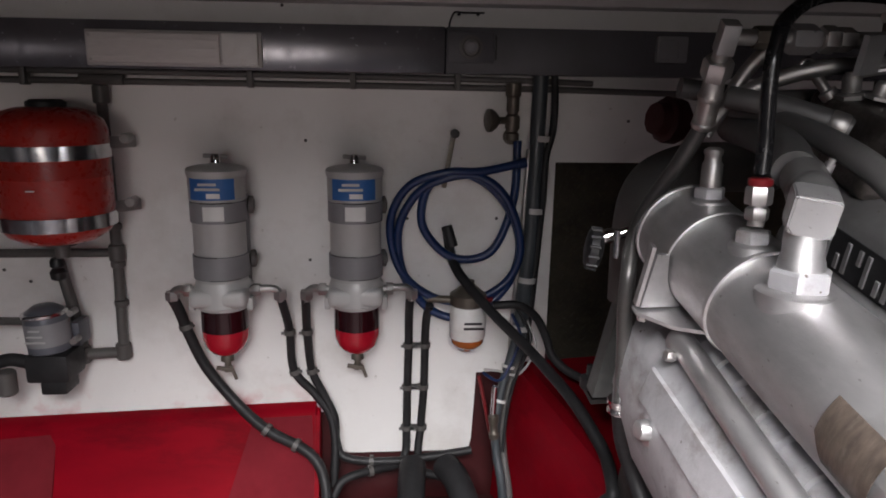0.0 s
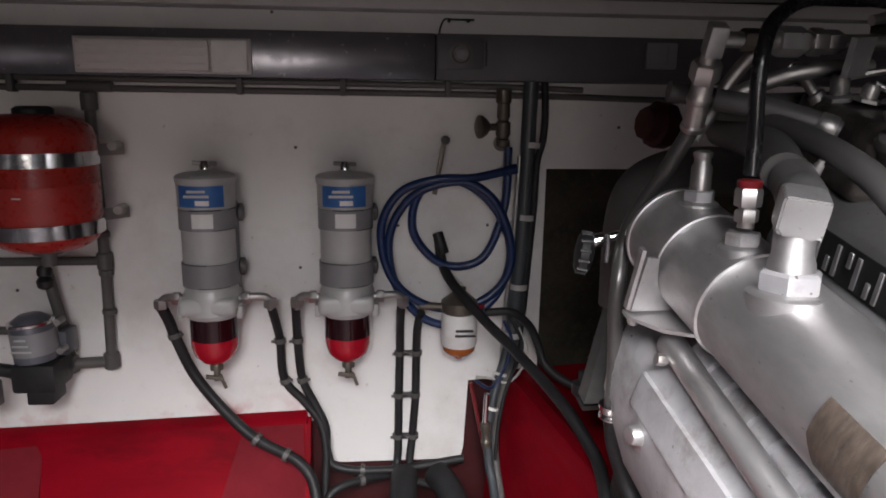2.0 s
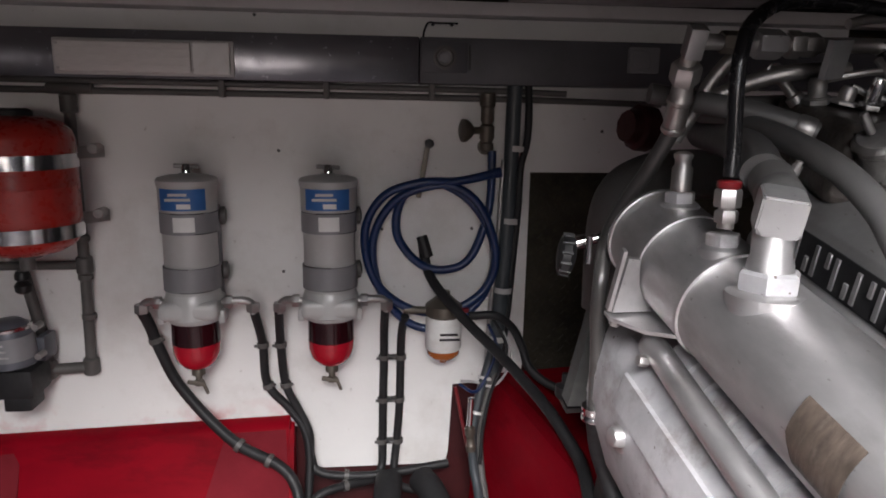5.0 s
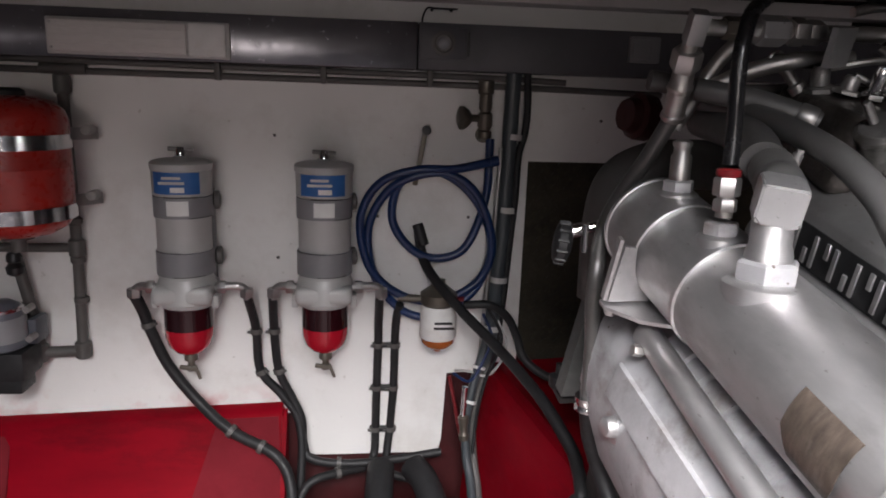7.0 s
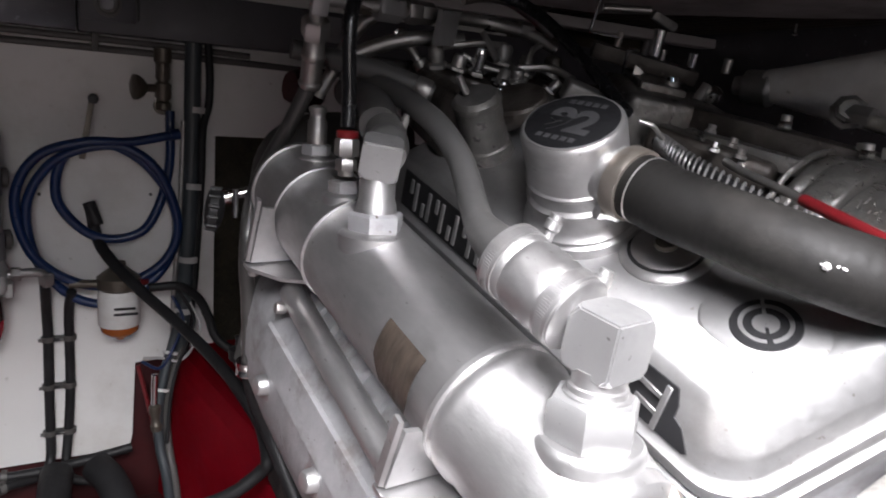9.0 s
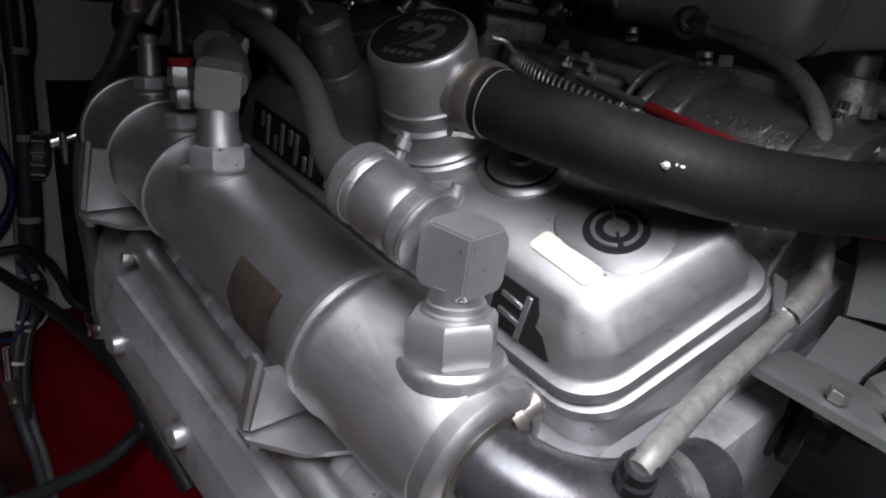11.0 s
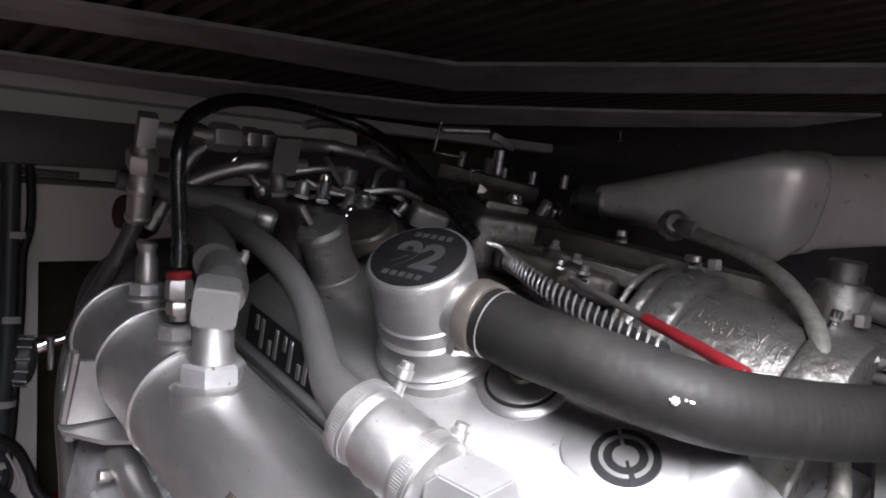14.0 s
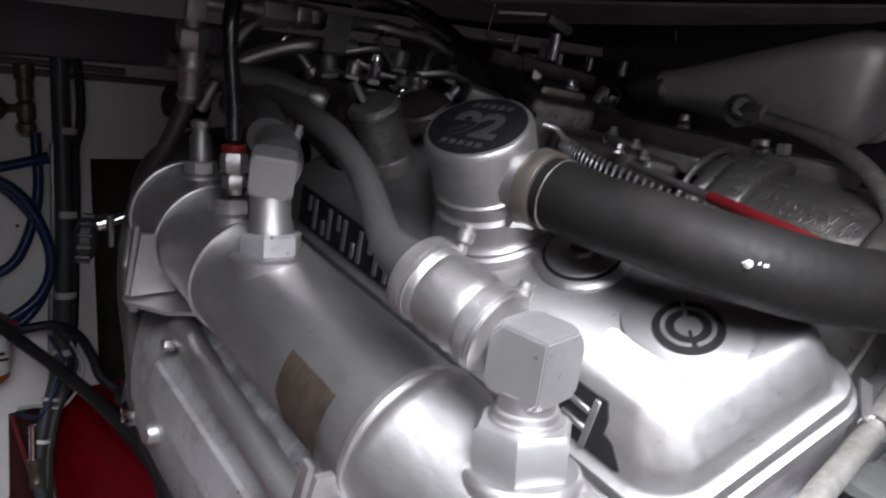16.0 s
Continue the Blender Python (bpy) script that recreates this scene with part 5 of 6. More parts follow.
def breather():
    foot, R = on_cover(-0.008, 0.199, 0.0), 0.0465
    c = foot + CN * 0.110

    def can(prof, seg=72):
        """Rings stacked above the cover: height and radius."""
        return loft(nb(), [[foot + CN * h + (CU * math.cos(2 * math.pi * i / seg) + CV * math.sin(2 * math.pi * i / seg)) * r for i in range(seg)] for h, r in prof])
    b = part("breather_can", can([(-0.006, 0.0575), (0.006, 0.0590), (0.011, 0.0590), (0.0125, 0.0570), (0.0140, 0.0555), (0.0155, 0.0570), (0.0175, 0.0570), (0.0190, 0.0545), (0.024, 0.0515), (0.030, 0.0500), (0.0385, 0.0495), (0.0400, 0.0510), (0.0425, 0.0510), (0.044, 0.0495), (0.046, 0.0478), (0.056, 0.0475), (0.0575, 0.0490), (0.0600, 0.0490), (0.0615, 0.0470), (0.064, R), (0.104, R), (0.1075, R - 0.0008), (0.1095, R - 0.0025)]), SILVER, engine, "silver breather can")
    part("rim", can([(0.1085, R - 0.0035), (0.1105, R - 0.0030), (0.1110, R - 0.0045)]), SILVER, b)
    part("lid", can([(0.1080, R - 0.0045), (0.1108, R - 0.0045), (0.1112, R - 0.0052)]), LIDBLACK, b, "black decal on the lid")
    side = (CU * 0.316 - CV * 0.949).normalized()
    q = Matrix((side, CN.cross(side), CN)).transposed().to_4x4()
    cu = bpy.data.curves.new("decal_number", "FONT")
    cu.body, cu.size, cu.align_x, cu.extrude, cu.offset = "92", 0.047, "CENTER", 0.0003, 0.0017
    tmp = new("decal_number", cu)
    me = bpy.data.meshes.new_from_object(tmp.evaluated_get(bpy.context.evaluated_depsgraph_get()))
    bpy.data.objects.remove(tmp)
    me.transform(Matrix.Translation(c + CN * 0.0016) @ q @ Matrix.Translation((0, -0.0165, 0)))
    me.materials.append(DECAL)
    ob = new("decal_number", me)
    ob.parent = b
    ob["label"] = "grey numerals"
    for k in (-1, 1):
        for j in range(5):
            part("decal_bar", block(nb(), c + CN * 0.0015 + (q.to_3x3() @ V(-0.016 + 0.008 * j, k * 0.0275, 0)), (0.0052, 0.0060, 0.0006), q.to_3x3()), DECAL, b)
    # outlet and its clamp
    o, d = V(0.127, -0.118, 0.170), V(0.06, -1, 0.03).normalized()
    noz = part("outlet", lathe(nb(), o, d, [(-0.03, 0.0290), (0.000, 0.0275), (0.003, 0.0265), (0.010, 0.0265), (0.012, 0.0280), (0.05, 0.0272)], 36), SILVER, engine)
    part("clamp_band", lathe(nb(), o + d * 0.016, d, [(0, 0.0270), (0, 0.0312), (0.001, 0.0316), (0.015, 0.0316), (0.016, 0.0312), (0.016, 0.0275)], 48), BANDSTEEL, noz, "dull hose clamp")
    part("clamp_screw", lathe(nb(), o + d * 0.014 + V(-0.018, 0.0, -0.029), (0.9, -0.35, -0.1), [(0, 0.007), (0.006, 0.007), (0.007, 0.0055), (0.022, 0.0055), (0.0225, 0.0035), (0.028, 0.0035), (0.028, 0)], 14), CHROME, noz)
    part("clamp_wire", lathe(nb(), o + d * 0.040, d, [(0, 0.0283), (0.0008, 0.0294), (0.0016, 0.0283)], 44), STEEL, noz, "thin steel wire ring")
    hose = part("breather_hose", sweep(nb(), [o + d * 0.020, o + d * 0.045, (0.132, -0.192, 0.172), (0.138, -0.222, 0.174), (0.145, -0.268, 0.177), (0.159, -0.304, 0.178), (0.190, -0.333, 0.176), (0.238, -0.358, 0.174), (0.285, -0.382, 0.174), (0.37, -0.42, 0.176), (0.55, -0.48, 0.18)], 0.0285, 32, 10, (0.008, 0.00006)), HOSEBLK, engine, "fat black ribbed hose")
    rnd = random.Random(5)
    for x, y, z, s in ((0.1330, -0.3135, 0.1860, 0.0040), (0.1375, -0.3190, 0.1868, 0.0026), (0.1300, -0.3080, 0.1845, 0.0018), (0.179, -0.3535, 0.1850, 0.0013), (0.238, -0.384, 0.1830, 0.0012)):
        bm = nb()
        for k in range(4):
            lathe(bm, (x + rnd.uniform(-1, 1) * s, y + rnd.uniform(-1, 1) * s, z), (-0.75, -0.45, 0.5), [(-0.002, s * rnd.uniform(0.4, 0.8)), (0.0008, s * 0.35), (0.0008, 0)], 6, k)
        part("paint_chip", bm, LABELWHITE, hose, "chipped patch on the hose")


breather()


def rear_can():
    c = V(0.125, 0.094, 0.171)
    a = part("air_valve", lathe(nb(), c, CN, [(0.004, 0), (0.004, 0.024), (0.0015, 0.0265), (0.0, 0.028), (-0.005, 0.028), (-0.007, 0.0262), (-0.055, 0.0262), (-0.057, 0.0285), (-0.062, 0.0285), (-0.064, 0.030), (-0.10, 0.030)], 40), CAST, engine, "grimy grey canister")
    part("lid", lathe(nb(), c, CN, [(0.0035, 0.0), (0.0035, 0.0235), (0.0050, 0.0230), (0.0050, 0.0)], 32), DULL, a)
    part("pin", rod(nb(), c + CN * 0.004 + V(-0.008, 0.006, 0), c + CN * 0.026 + V(-0.012, 0.008, 0), 0.004, 10, 0.001), STEEL, a)
    part("base_flange", block(nb(), c - CN * 0.09 + V(0.01, 0.01, 0), (0.10, 0.10, 0.02), COVER_TURN, 0.008), SILVER2, a)


rear_can()


def fuel_lines():
    t = part("top_fitting", lathe(nb(), (0.0025, 0.262, 0.126), V(-0.0065, -0.012, 0.057), [(0, 0.0125), (0.003, 0.0145), (0.007, 0.0145), (0.009, 0.0128), (0.036, 0.0128), (0.038, 0.0145), (0.042, 0.0145), (0.044, 0.0128), (0.058, 0.0120), (0.062, 0.010)], 10), STEEL, engine, "steel hose ferrule")
    part("swivel", hexnut(nb(), (-0.004, 0.251, 0.187), V(-0.01, -0.02, 0.05), 0.029, 0.023), STEEL, t)
    part("top_block", block(nb(), (-0.010, 0.235, 0.232), (0.019, 0.021, 0.034), Euler((radians(12), 0, radians(-12))).to_matrix(), 0.0025), GREYNUT, t)
    part("stem", rod(nb(), (-0.007, 0.246, 0.205), (-0.010, 0.238, 0.220), 0.009, 14), STEEL, t)
    part("grey_hose", sweep(nb(), [(0.002, 0.261, 0.130), (-0.013, 0.271, 0.076), (-0.026, 0.284, 0.031), (-0.040, 0.285, -0.008), (-0.052, 0.268, -0.038), (-0.060, 0.246, -0.066), (-0.060, 0.238, -0.105), (-0.055, 0.228, -0.160), (-0.052, 0.210, -0.242)], 0.0098, 16, 8), SHEATH, engine, "shiny dark sheathed hose")
    h = part("black_tail", sweep(nb(), [(-0.052, 0.210, -0.240), (-0.044, 0.214, -0.27), (-0.030, 0.222, -0.315), (-0.012, 0.222, -0.36), (0.002, 0.19, -0.40), (0.02, 0.10, -0.46)], 0.0125, 14), BLACK, engine)
    part("tail_clamp", lathe(nb(), (-0.053, 0.213, -0.232), (0.04, -0.2, -1), [(0, 0.0125), (0, 0.0165), (0.006, 0.0165), (0.008, 0.0150), (0.012, 0.0150), (0.014, 0.0165), (0.019, 0.0165), (0.019, 0.0125)], 22), CHROME, h)
    part("gauge_hose", sweep(nb(), [(-0.013, 0.113, 0.126), (-0.012, 0.122, 0.153), (-0.014, 0.130, 0.185), (-0.015, 0.137, 0.211), (-0.011, 0.148, 0.240), (0.010, 0.172, 0.263), (0.080, 0.23, 0.276), (0.17, 0.265, 0.276), (0.25, 0.25, 0.268), (0.285, 0.210, 0.254), (0.298, 0.135, 0.224), (0.293, 0.03, 0.185)], 0.0076, 16, 8), GLOSSBLACK, engine, "glossy black hose")
    m = part("manifold_pipe", sweep(nb(), [(-0.008, 0.235, 0.233), (0.07, 0.229, 0.234), (0.12, 0.235, 0.233), (0.20, 0.240, 0.234), (0.232, 0.230, 0.234), (0.277, 0.220, 0.230), (0.318, 0.210, 0.218)], 0.0085, 14), STEEL, engine)
    for x, y, f, l, mat in ((0.018, 0.233, 0.021, 0.034, BRONZE), (0.056, 0.229, 0.028, 0.032, GREYNUT), (0.096, 0.232, 0.026, 0.018, STEEL), (0.116, 0.234, 0.023, 0.020, STEEL), (0.215, 0.236, 0.017, 0.020, CHROME), (0.26, 0.223, 0.019, 0.022, STEEL)):
        part("pipe_nut", hexnut(nb(), (x, y, 0.2335), (1, 0.02, 0), f, l, 0.3), mat, m)
    part("tag_plate", prism(nb(), [(0.120, 0.189, 0.205), (0.155, 0.205, 0.205), (0.158, 0.208, 0.245), (0.122, 0.192, 0.245)], (-0.003, 0.006, 0)), GREYNUT, m, "plain grey plate")
    for pts, r in ((((0.04, 0.29, 0.148), (0.085, 0.272, 0.180), (0.13, 0.252, 0.200), (0.19, 0.240, 0.206)), 0.0095), (((0.030, 0.30, 0.105), (0.047, 0.298, 0.144), (0.060, 0.302, 0.173), (0.078, 0.297, 0.205), (0.10, 0.285, 0.225)), 0.0085),
                   (((0.203, 0.277, 0.252), (0.235, 0.278, 0.259), (0.275, 0.268, 0.259), (0.322, 0.222, 0.232)), 0.0060), (((0.00, 0.33, 0.155), (0.10, 0.309, 0.147), (0.185, 0.309, 0.149), (0.24, 0.30, 0.15)), 0.0125)):
        part("steel_line", sweep(nb(), pts, r, 14), HOSEGREY if r > 0.012 else STEEL, engine)
    s = part("stub_pipe", sweep(nb(), [(0.03, 0.27, 0.160), (0.07, 0.232, 0.160), (0.100, 0.203, 0.156), (0.125, 0.180, 0.150)], 0.0130, 20), HOSEGREY, engine)
    part("stub_ferrule", lathe(nb(), (0.108, 0.195, 0.154), V(0.025, -0.023, -0.006), [(0, 0.0135), (0.002, 0.0145), (0.016, 0.0145), (0.022, 0.011), (0.022, 0)], 20), STEEL, s, "bright ferrule end")
    # crowded fittings at the back of the block
    v = part("vent_cock", lathe(nb(), (0.118, 0.262, 0.196), V(0.5, -0.35, -0.6), [(0, 0.008), (0.006, 0.009), (0.012, 0.006), (0.030, 0.006), (0.032, 0.010), (0.048, 0.010), (0.050, 0.007), (0.060, 0.007)], 14), STEEL, engine)
    part("cock_ring", sweep(nb(), [(0.112 + 0.008 * math.cos(k * 0.785), 0.262, 0.199 + 0.008 * math.sin(k * 0.785)) for k in range(8)], 0.0022, 8, 3, None, True), CHROME, v)
    for q, lean, r, l, mat in (((0.167, 0.205, 0.176), (0.1, 0, 1), 0.009, 0.020, STEEL), ((0.183, 0.184, 0.176), (0.0, 0, 1), 0.0075, 0.034, CHROME), ((0.228, 0.203, 0.190), (0.1, 0, 1), 0.012, 0.026, DULL), ((0.194, 0.145, 0.172), (0.2, -0.3, 1), 0.007, 0.012, CHROME), ((0.24, 0.176, 0.178), (-0.3, -0.2, 1), 0.009, 0.016, STEEL),
                                ((0.291, 0.175, 0.185), (0.4, 0, 1), 0.010, 0.018, DULL), ((0.210, 0.170, 0.170), (0.5, 0.2, 1), 0.008, 0.022, DULL), ((0.262, 0.196, 0.180), (0.2, 0.1, 1), 0.009, 0.026, DULL), ((0.150, 0.225, 0.172), (-0.2, 0.1, 1), 0.010, 0.030, DULL), ((0.310, 0.195, 0.180), (0, 0, 1), 0.012, 0.030, OILY), ((0.275, 0.150, 0.172), (0.6, -0.2, 1), 0.007, 0.020, STEEL)):
        n = part("fitting", lathe(nb(), q, lean, [(0, r * 1.35), (l * 0.25, r * 1.35), (l * 0.27, r), (l * 0.8, r), (l, r * 0.75), (l, 0)], 12), mat, engine)
        part("fitting_nut", hexnut(nb(), q, lean, r * 2.9, l * 0.22), mat, n)
    for pts, r in ((((0.200, 0.214, 0.224), (0.203, 0.198, 0.212), (0.206, 0.180, 0.198)), 0.0042), (((0.280, 0.194, 0.222), (0.266, 0.190, 0.216), (0.256, 0.182, 0.202), (0.254, 0.178, 0.190)), 0.0036), (((0.150, 0.22, 0.200), (0.19, 0.205, 0.212), (0.23, 0.203, 0.214)), 0.004), (((0.170, 0.205, 0.196), (0.20, 0.19, 0.186), (0.24, 0.176, 0.186)), 0.0035), (((0.24, 0.18, 0.192), (0.28, 0.165, 0.20), (0.32, 0.16, 0.19)), 0.0045)):
        part("small_line", sweep(nb(), pts, r, 8), STEEL, engine)
    part("rear_housing", block(nb(), (0.235, 0.185, 0.13), (0.22, 0.16, 0.085), Euler((0, 0, radians(-10))).to_matrix(), 0.016, 3), OILY, engine)
    part("breather_block", block(nb(), (0.267, 0.086, 0.188), (0.045, 0.030, 0.026), Euler((0.1, 0.2, -0.5)).to_matrix(), 0.006, 3), DULL, engine)
    part("round_cover", lathe(nb(), (0.185, 0.090, 0.165), CN, [(0, 0.034), (0.012, 0.034), (0.015, 0.031), (0.015, 0)], 32), OILY, engine)
    # governor linkage
    g = part("governor", block(nb(), (0.425, 0.10, 0.165), (0.13, 0.15, 0.075), Euler((0, 0, radians(-30))).to_matrix(), 0.014, 3), CAST, engine, "grimy grey governor housing")
    part("lever_bracket", sweep(nb(), [(0.388, 0.224, 0.290), (0.384, 0.222, 0.250), (0.384, 0.220, 0.246), (0.388, 0.214, 0.246), (0.408, 0.186, 0.248)], 0.0022, 8, 3), CHROME, g)
    part("lever_rod", rod(nb(), (0.384, 0.212, 0.280), (0.443, 0.181, 0.290), 0.0052, 12), STEEL, g)
    part("lever", block(nb(), (0.456, 0.163, 0.281), (0.04, 0.014, 0.013), Euler((0, 0.3, -0.5)).to_matrix(), 0.004), DULL, g)
    for a, b, r, mat in (((0.433, 0.140, 0.236), (0.433, 0.144, 0.272), 0.0080, CHROME), ((0.380, 0.059, 0.165), (0.391, 0.069, 0.200), 0.0050, CHROME), ((0.427, 0.093, 0.190), (0.427, 0.094, 0.216), 0.0125, STEEL), ((0.481, 0.114, 0.232), (0.481, 0.116, 0.252), 0.0062, CHROME), ((0.516, 0.084, 0.236), (0.516, 0.086, 0.256), 0.0062, STEEL), ((0.462, 0.150, 0.225), (0.462, 0.152, 0.246), 0.0045, STEEL),
                         ((0.410, 0.19, 0.235), (0.411, 0.19, 0.256), 0.0050, STEEL), ((0.445, 0.17, 0.230), (0.446, 0.17, 0.254), 0.0055, STEEL), ((0.383, 0.075, 0.160), (0.383, 0.073, 0.178), 0.0110, DULL)):
        part("stud", rod(nb(), a, b, r, 14, 0.0012), mat, g)
    part("pin_head", lathe(nb(), (0.427, 0.093, 0.214), UP, [(0, 0.0105), (0.006, 0.010), (0.008, 0.006), (0.008, 0)], 16), CHROME, g)
    part("wire_loop", sweep(nb(), [(0.404, 0.143, 0.240), (0.396, 0.150, 0.239), (0.393, 0.152, 0.232), (0.393, 0.148, 0.209)], 0.0024, 8, 4), CHROME, g)
    part("gusset", prism(nb(), [(0.404, 0.140, 0.222), (0.414, 0.132, 0.216), (0.400, 0.138, 0.200)], (0.003, 0.004, 0)), STEEL, g)
    part("clevis", block(nb(), (0.460, 0.066, 0.210), (0.020, 0.012, 0.024), Euler((0.2, 0.4, 0.4)).to_matrix(), 0.003), STEEL, g)
    part("clevis_cap", lathe(nb(), (0.470, 0.058, 0.208), (-0.2, -0.5, 0.8), [(0, 0.011), (0.008, 0.011), (0.013, 0.008), (0.015, 0)], 16), CHROME, g)
    part("clevis_arm", rod(nb(), (0.449, 0.074, 0.190), (0.463, 0.055, 0.186), 0.004, 10), CHROME, g)
    part("linkage_plate", block(nb(), (0.445, 0.165, 0.222), (0.15, 0.035, 0.022), Euler((0, 0.05, radians(-38))).to_matrix(), 0.005), OILY, g)
    part("linkage_arm", block(nb(), (0.425, 0.12, 0.204), (0.06, 0.10, 0.014), Euler((0, 0, radians(-32))).to_matrix(), 0.004), CAST, g)
    part("spring_wire", sweep(nb(), [(0.284, 0.003, 0.185), (0.294, -0.008, 0.184), (0.302, -0.012, 0.178), (0.310, -0.016, 0.172)], 0.0028, 8), STEEL, g)


fuel_lines()


def middle_parts():
    # dark tube inside a steel coil beside the hose
    line = [(0.345, 0.018, 0.158), (0.335, -0.005, 0.159), (0.314, -0.064, 0.158), (0.284, -0.152, 0.162), (0.246, -0.245, 0.173)]
    c = part("corrugated_tube", sweep(nb(), line, 0.0080, 14, 8), BLACK, engine, "dark tube inside a steel coil")
    run = smooth_path(line, 84)
    coil = []
    for i, p in enumerate(run):
        a = 2 * math.pi * i / 10.5
        coil.append(p + (V(0.94, 0.34, 0) * math.cos(a) + V(0, 0, 1) * math.sin(a)) * 0.0102)
    part("coil", sweep(nb(), coil, 0.0017, 6, 1), GREYNUT, c, "dull steel coil")
    r = part("dipstick_tube", sweep(nb(), [(0.350, -0.075, 0.168), (0.333, -0.108, 0.170), (0.288, -0.205, 0.180), (0.229, -0.318, 0.191)], 0.0044, 12), STEEL, engine)
    part("red_sleeve", sweep(nb(), [(0.290, -0.201, 0.1796), (0.26, -0.260, 0.1855), (0.229, -0.318, 0.191)], 0.0056, 14), REDROD, r, "red sleeve")
    # cast top cover of the blower, in stepped sections
    shift = V(-0.040, -0.022, 0.022)

    def section(y0, y1, grow):
        prof = [(0.350, 0.04), (0.372, 0.09), (0.384, 0.120), (0.398, 0.143), (0.420, 0.164), (0.436, 0.172), (0.452, 0.176), (0.54, 0.180), (0.566, 0.166), (0.575, 0.05)]
        loops = []
        for y, inset in ((y0, 0.005), (y0 - 0.002, 0.0015), (y0 - 0.006, 0), (y1 + 0.006, 0), (y1 + 0.002, 0.0015), (y1, 0.005)):
            loops.append([shift + V(0.46 + (x - 0.46) * (1 + grow - inset * 8), y, 0.06 + (z - 0.06) * (1 + grow - inset * 8)) for x, z in prof])
        return loft(nb(), loops)
    b = part("blower_cover", section(-0.178, -0.286, 0.0), CAST, engine, "oily silver cast cover")
    part("cover_end", section(-0.122, -0.139, 0.05), CAST, b)
    part("cover_section", section(-0.141, -0.177, 0.075), CAST, b)
    part("cover_section", section(-0.287, -0.335, 0.06), CAST, b)
    rnd = random.Random(21)
    slope = Euler((0, radians(-49), 0)).to_matrix()
    for k in range(15):
        y = -0.188 - 0.0062 * k
        for w in ((0.0, 0.010) if k % 3 else (0.003,)):
            part("cast_mark", block(nb(), shift + V(0.409 + w * 0.65, y + rnd.uniform(-0.002, 0.002), 0.1545 + w * 0.75), (rnd.uniform(0.005, 0.012), 0.0018, 0.003), slope @ Euler((0, 0, rnd.uniform(-0.7, 0.7))).to_matrix(), 0.0006), CAST, b)
    for y, z in ((-0.131, 0.190), (-0.158, 0.194), (-0.31, 0.192)):
        part("cover_bolt", hexnut(nb(), shift + V(0.50, y, z - 0.003), UP, 0.014, 0.012), STEEL, b)
    part("seam_rib", sweep(nb(), [(0.335, -0.142, 0.120), (0.352, -0.142, 0.176), (0.385, -0.142, 0.200), (0.42, -0.142, 0.207)], 0.0035, 8), CAST, b)
    # dark oily castings and rails of the valley
    part("valley_housing", block(nb(), (0.36, -0.03, 0.075), (0.24, 0.36, 0.11), None, 0.02, 3), OILY, engine, "dark oily casting")
    part("rail", block(nb(), (0.455, -0.108, 0.196), (0.034, 0.30, 0.028), Euler((radians(-4), 0, radians(14.5))).to_matrix(), 0.006), OILY, engine)
    part("rail", block(nb(), (0.425, -0.12, 0.178), (0.020, 0.28, 0.020), Euler((radians(-4), 0, radians(16))).to_matrix(), 0.004), CAST, engine)
    part("rail_block", block(nb(), (0.385, -0.03, 0.158), (0.05, 0.15, 0.034), Euler((0, 0, radians(22))).to_matrix(), 0.01, 3), OILY, engine)
    for q in ((0.433, -0.075, 0.208), (0.443, -0.166, 0.208), (0.488, -0.238, 0.196)):
        n = part("rail_bolt", hexnut(nb(), q, (0, 0.2, 1), 0.014, 0.010), CHROME, engine)
        part("bolt_top", lathe(nb(), q, (0, 0.2, 1), [(0.0095, 0.006), (0.016, 0.006), (0.017, 0.004), (0.017, 0)], 10), STEEL, n)
    for k, q in enumerate(((0.372, -0.075, 0.172), (0.352, -0.055, 0.172), (0.392, -0.048, 0.176), (0.365, -0.022, 0.174), (0.405, -0.005, 0.178), (0.34, -0.1, 0.166))):
        part("small_bolt", lathe(nb(), q, (0.1, 0.1, 1), [(0, 0.007), (0.004, 0.007), (0.005, 0.0045), (0.011, 0.0045), (0.011, 0)], 8), (STEEL, CHROME)[k % 2], engine)
    # large intake funnel that bends into a pipe
    stations = [((0.538, 0.036, 0.237), (0.15, -1), 0.0185, 0.0200, 0.9), ((0.546, 0.010, 0.243), (0.20, -1), 0.024, 0.026, 0.75), ((0.566, -0.045, 0.258), (0.24, -1), 0.034, 0.040, 0.55), ((0.586, -0.100, 0.274), (0.24, -1), 0.043, 0.053, 0.45), ((0.600, -0.146, 0.286), (0.24, -1), 0.049, 0.0645, 0.4),
                ((0.6035, -0.156, 0.288), (0.40, -0.92), 0.0495, 0.067, 0.38), ((0.607, -0.161, 0.289), (0.70, -0.70), 0.0495, 0.068, 0.38), ((0.612, -0.165, 0.290), (0.88, -0.47), 0.049, 0.068, 0.4), ((0.620, -0.169, 0.291), (0.88, -0.47), 0.047, 0.0665, 0.5), ((0.630, -0.175, 0.293), (0.88, -0.47), 0.045, 0.064, 0.65),
                ((0.638, -0.180, 0.297), (0.88, -0.48), 0.044, 0.062, 0.75), ((0.655, -0.190, 0.300), (0.87, -0.49), 0.045, 0.061, 0.85), ((0.75, -0.248, 0.322), (0.85, -0.52), 0.047, 0.060, 1.0), ((0.95, -0.365, 0.360), (0.85, -0.52), 0.050, 0.060, 1.0)]
    rings = []
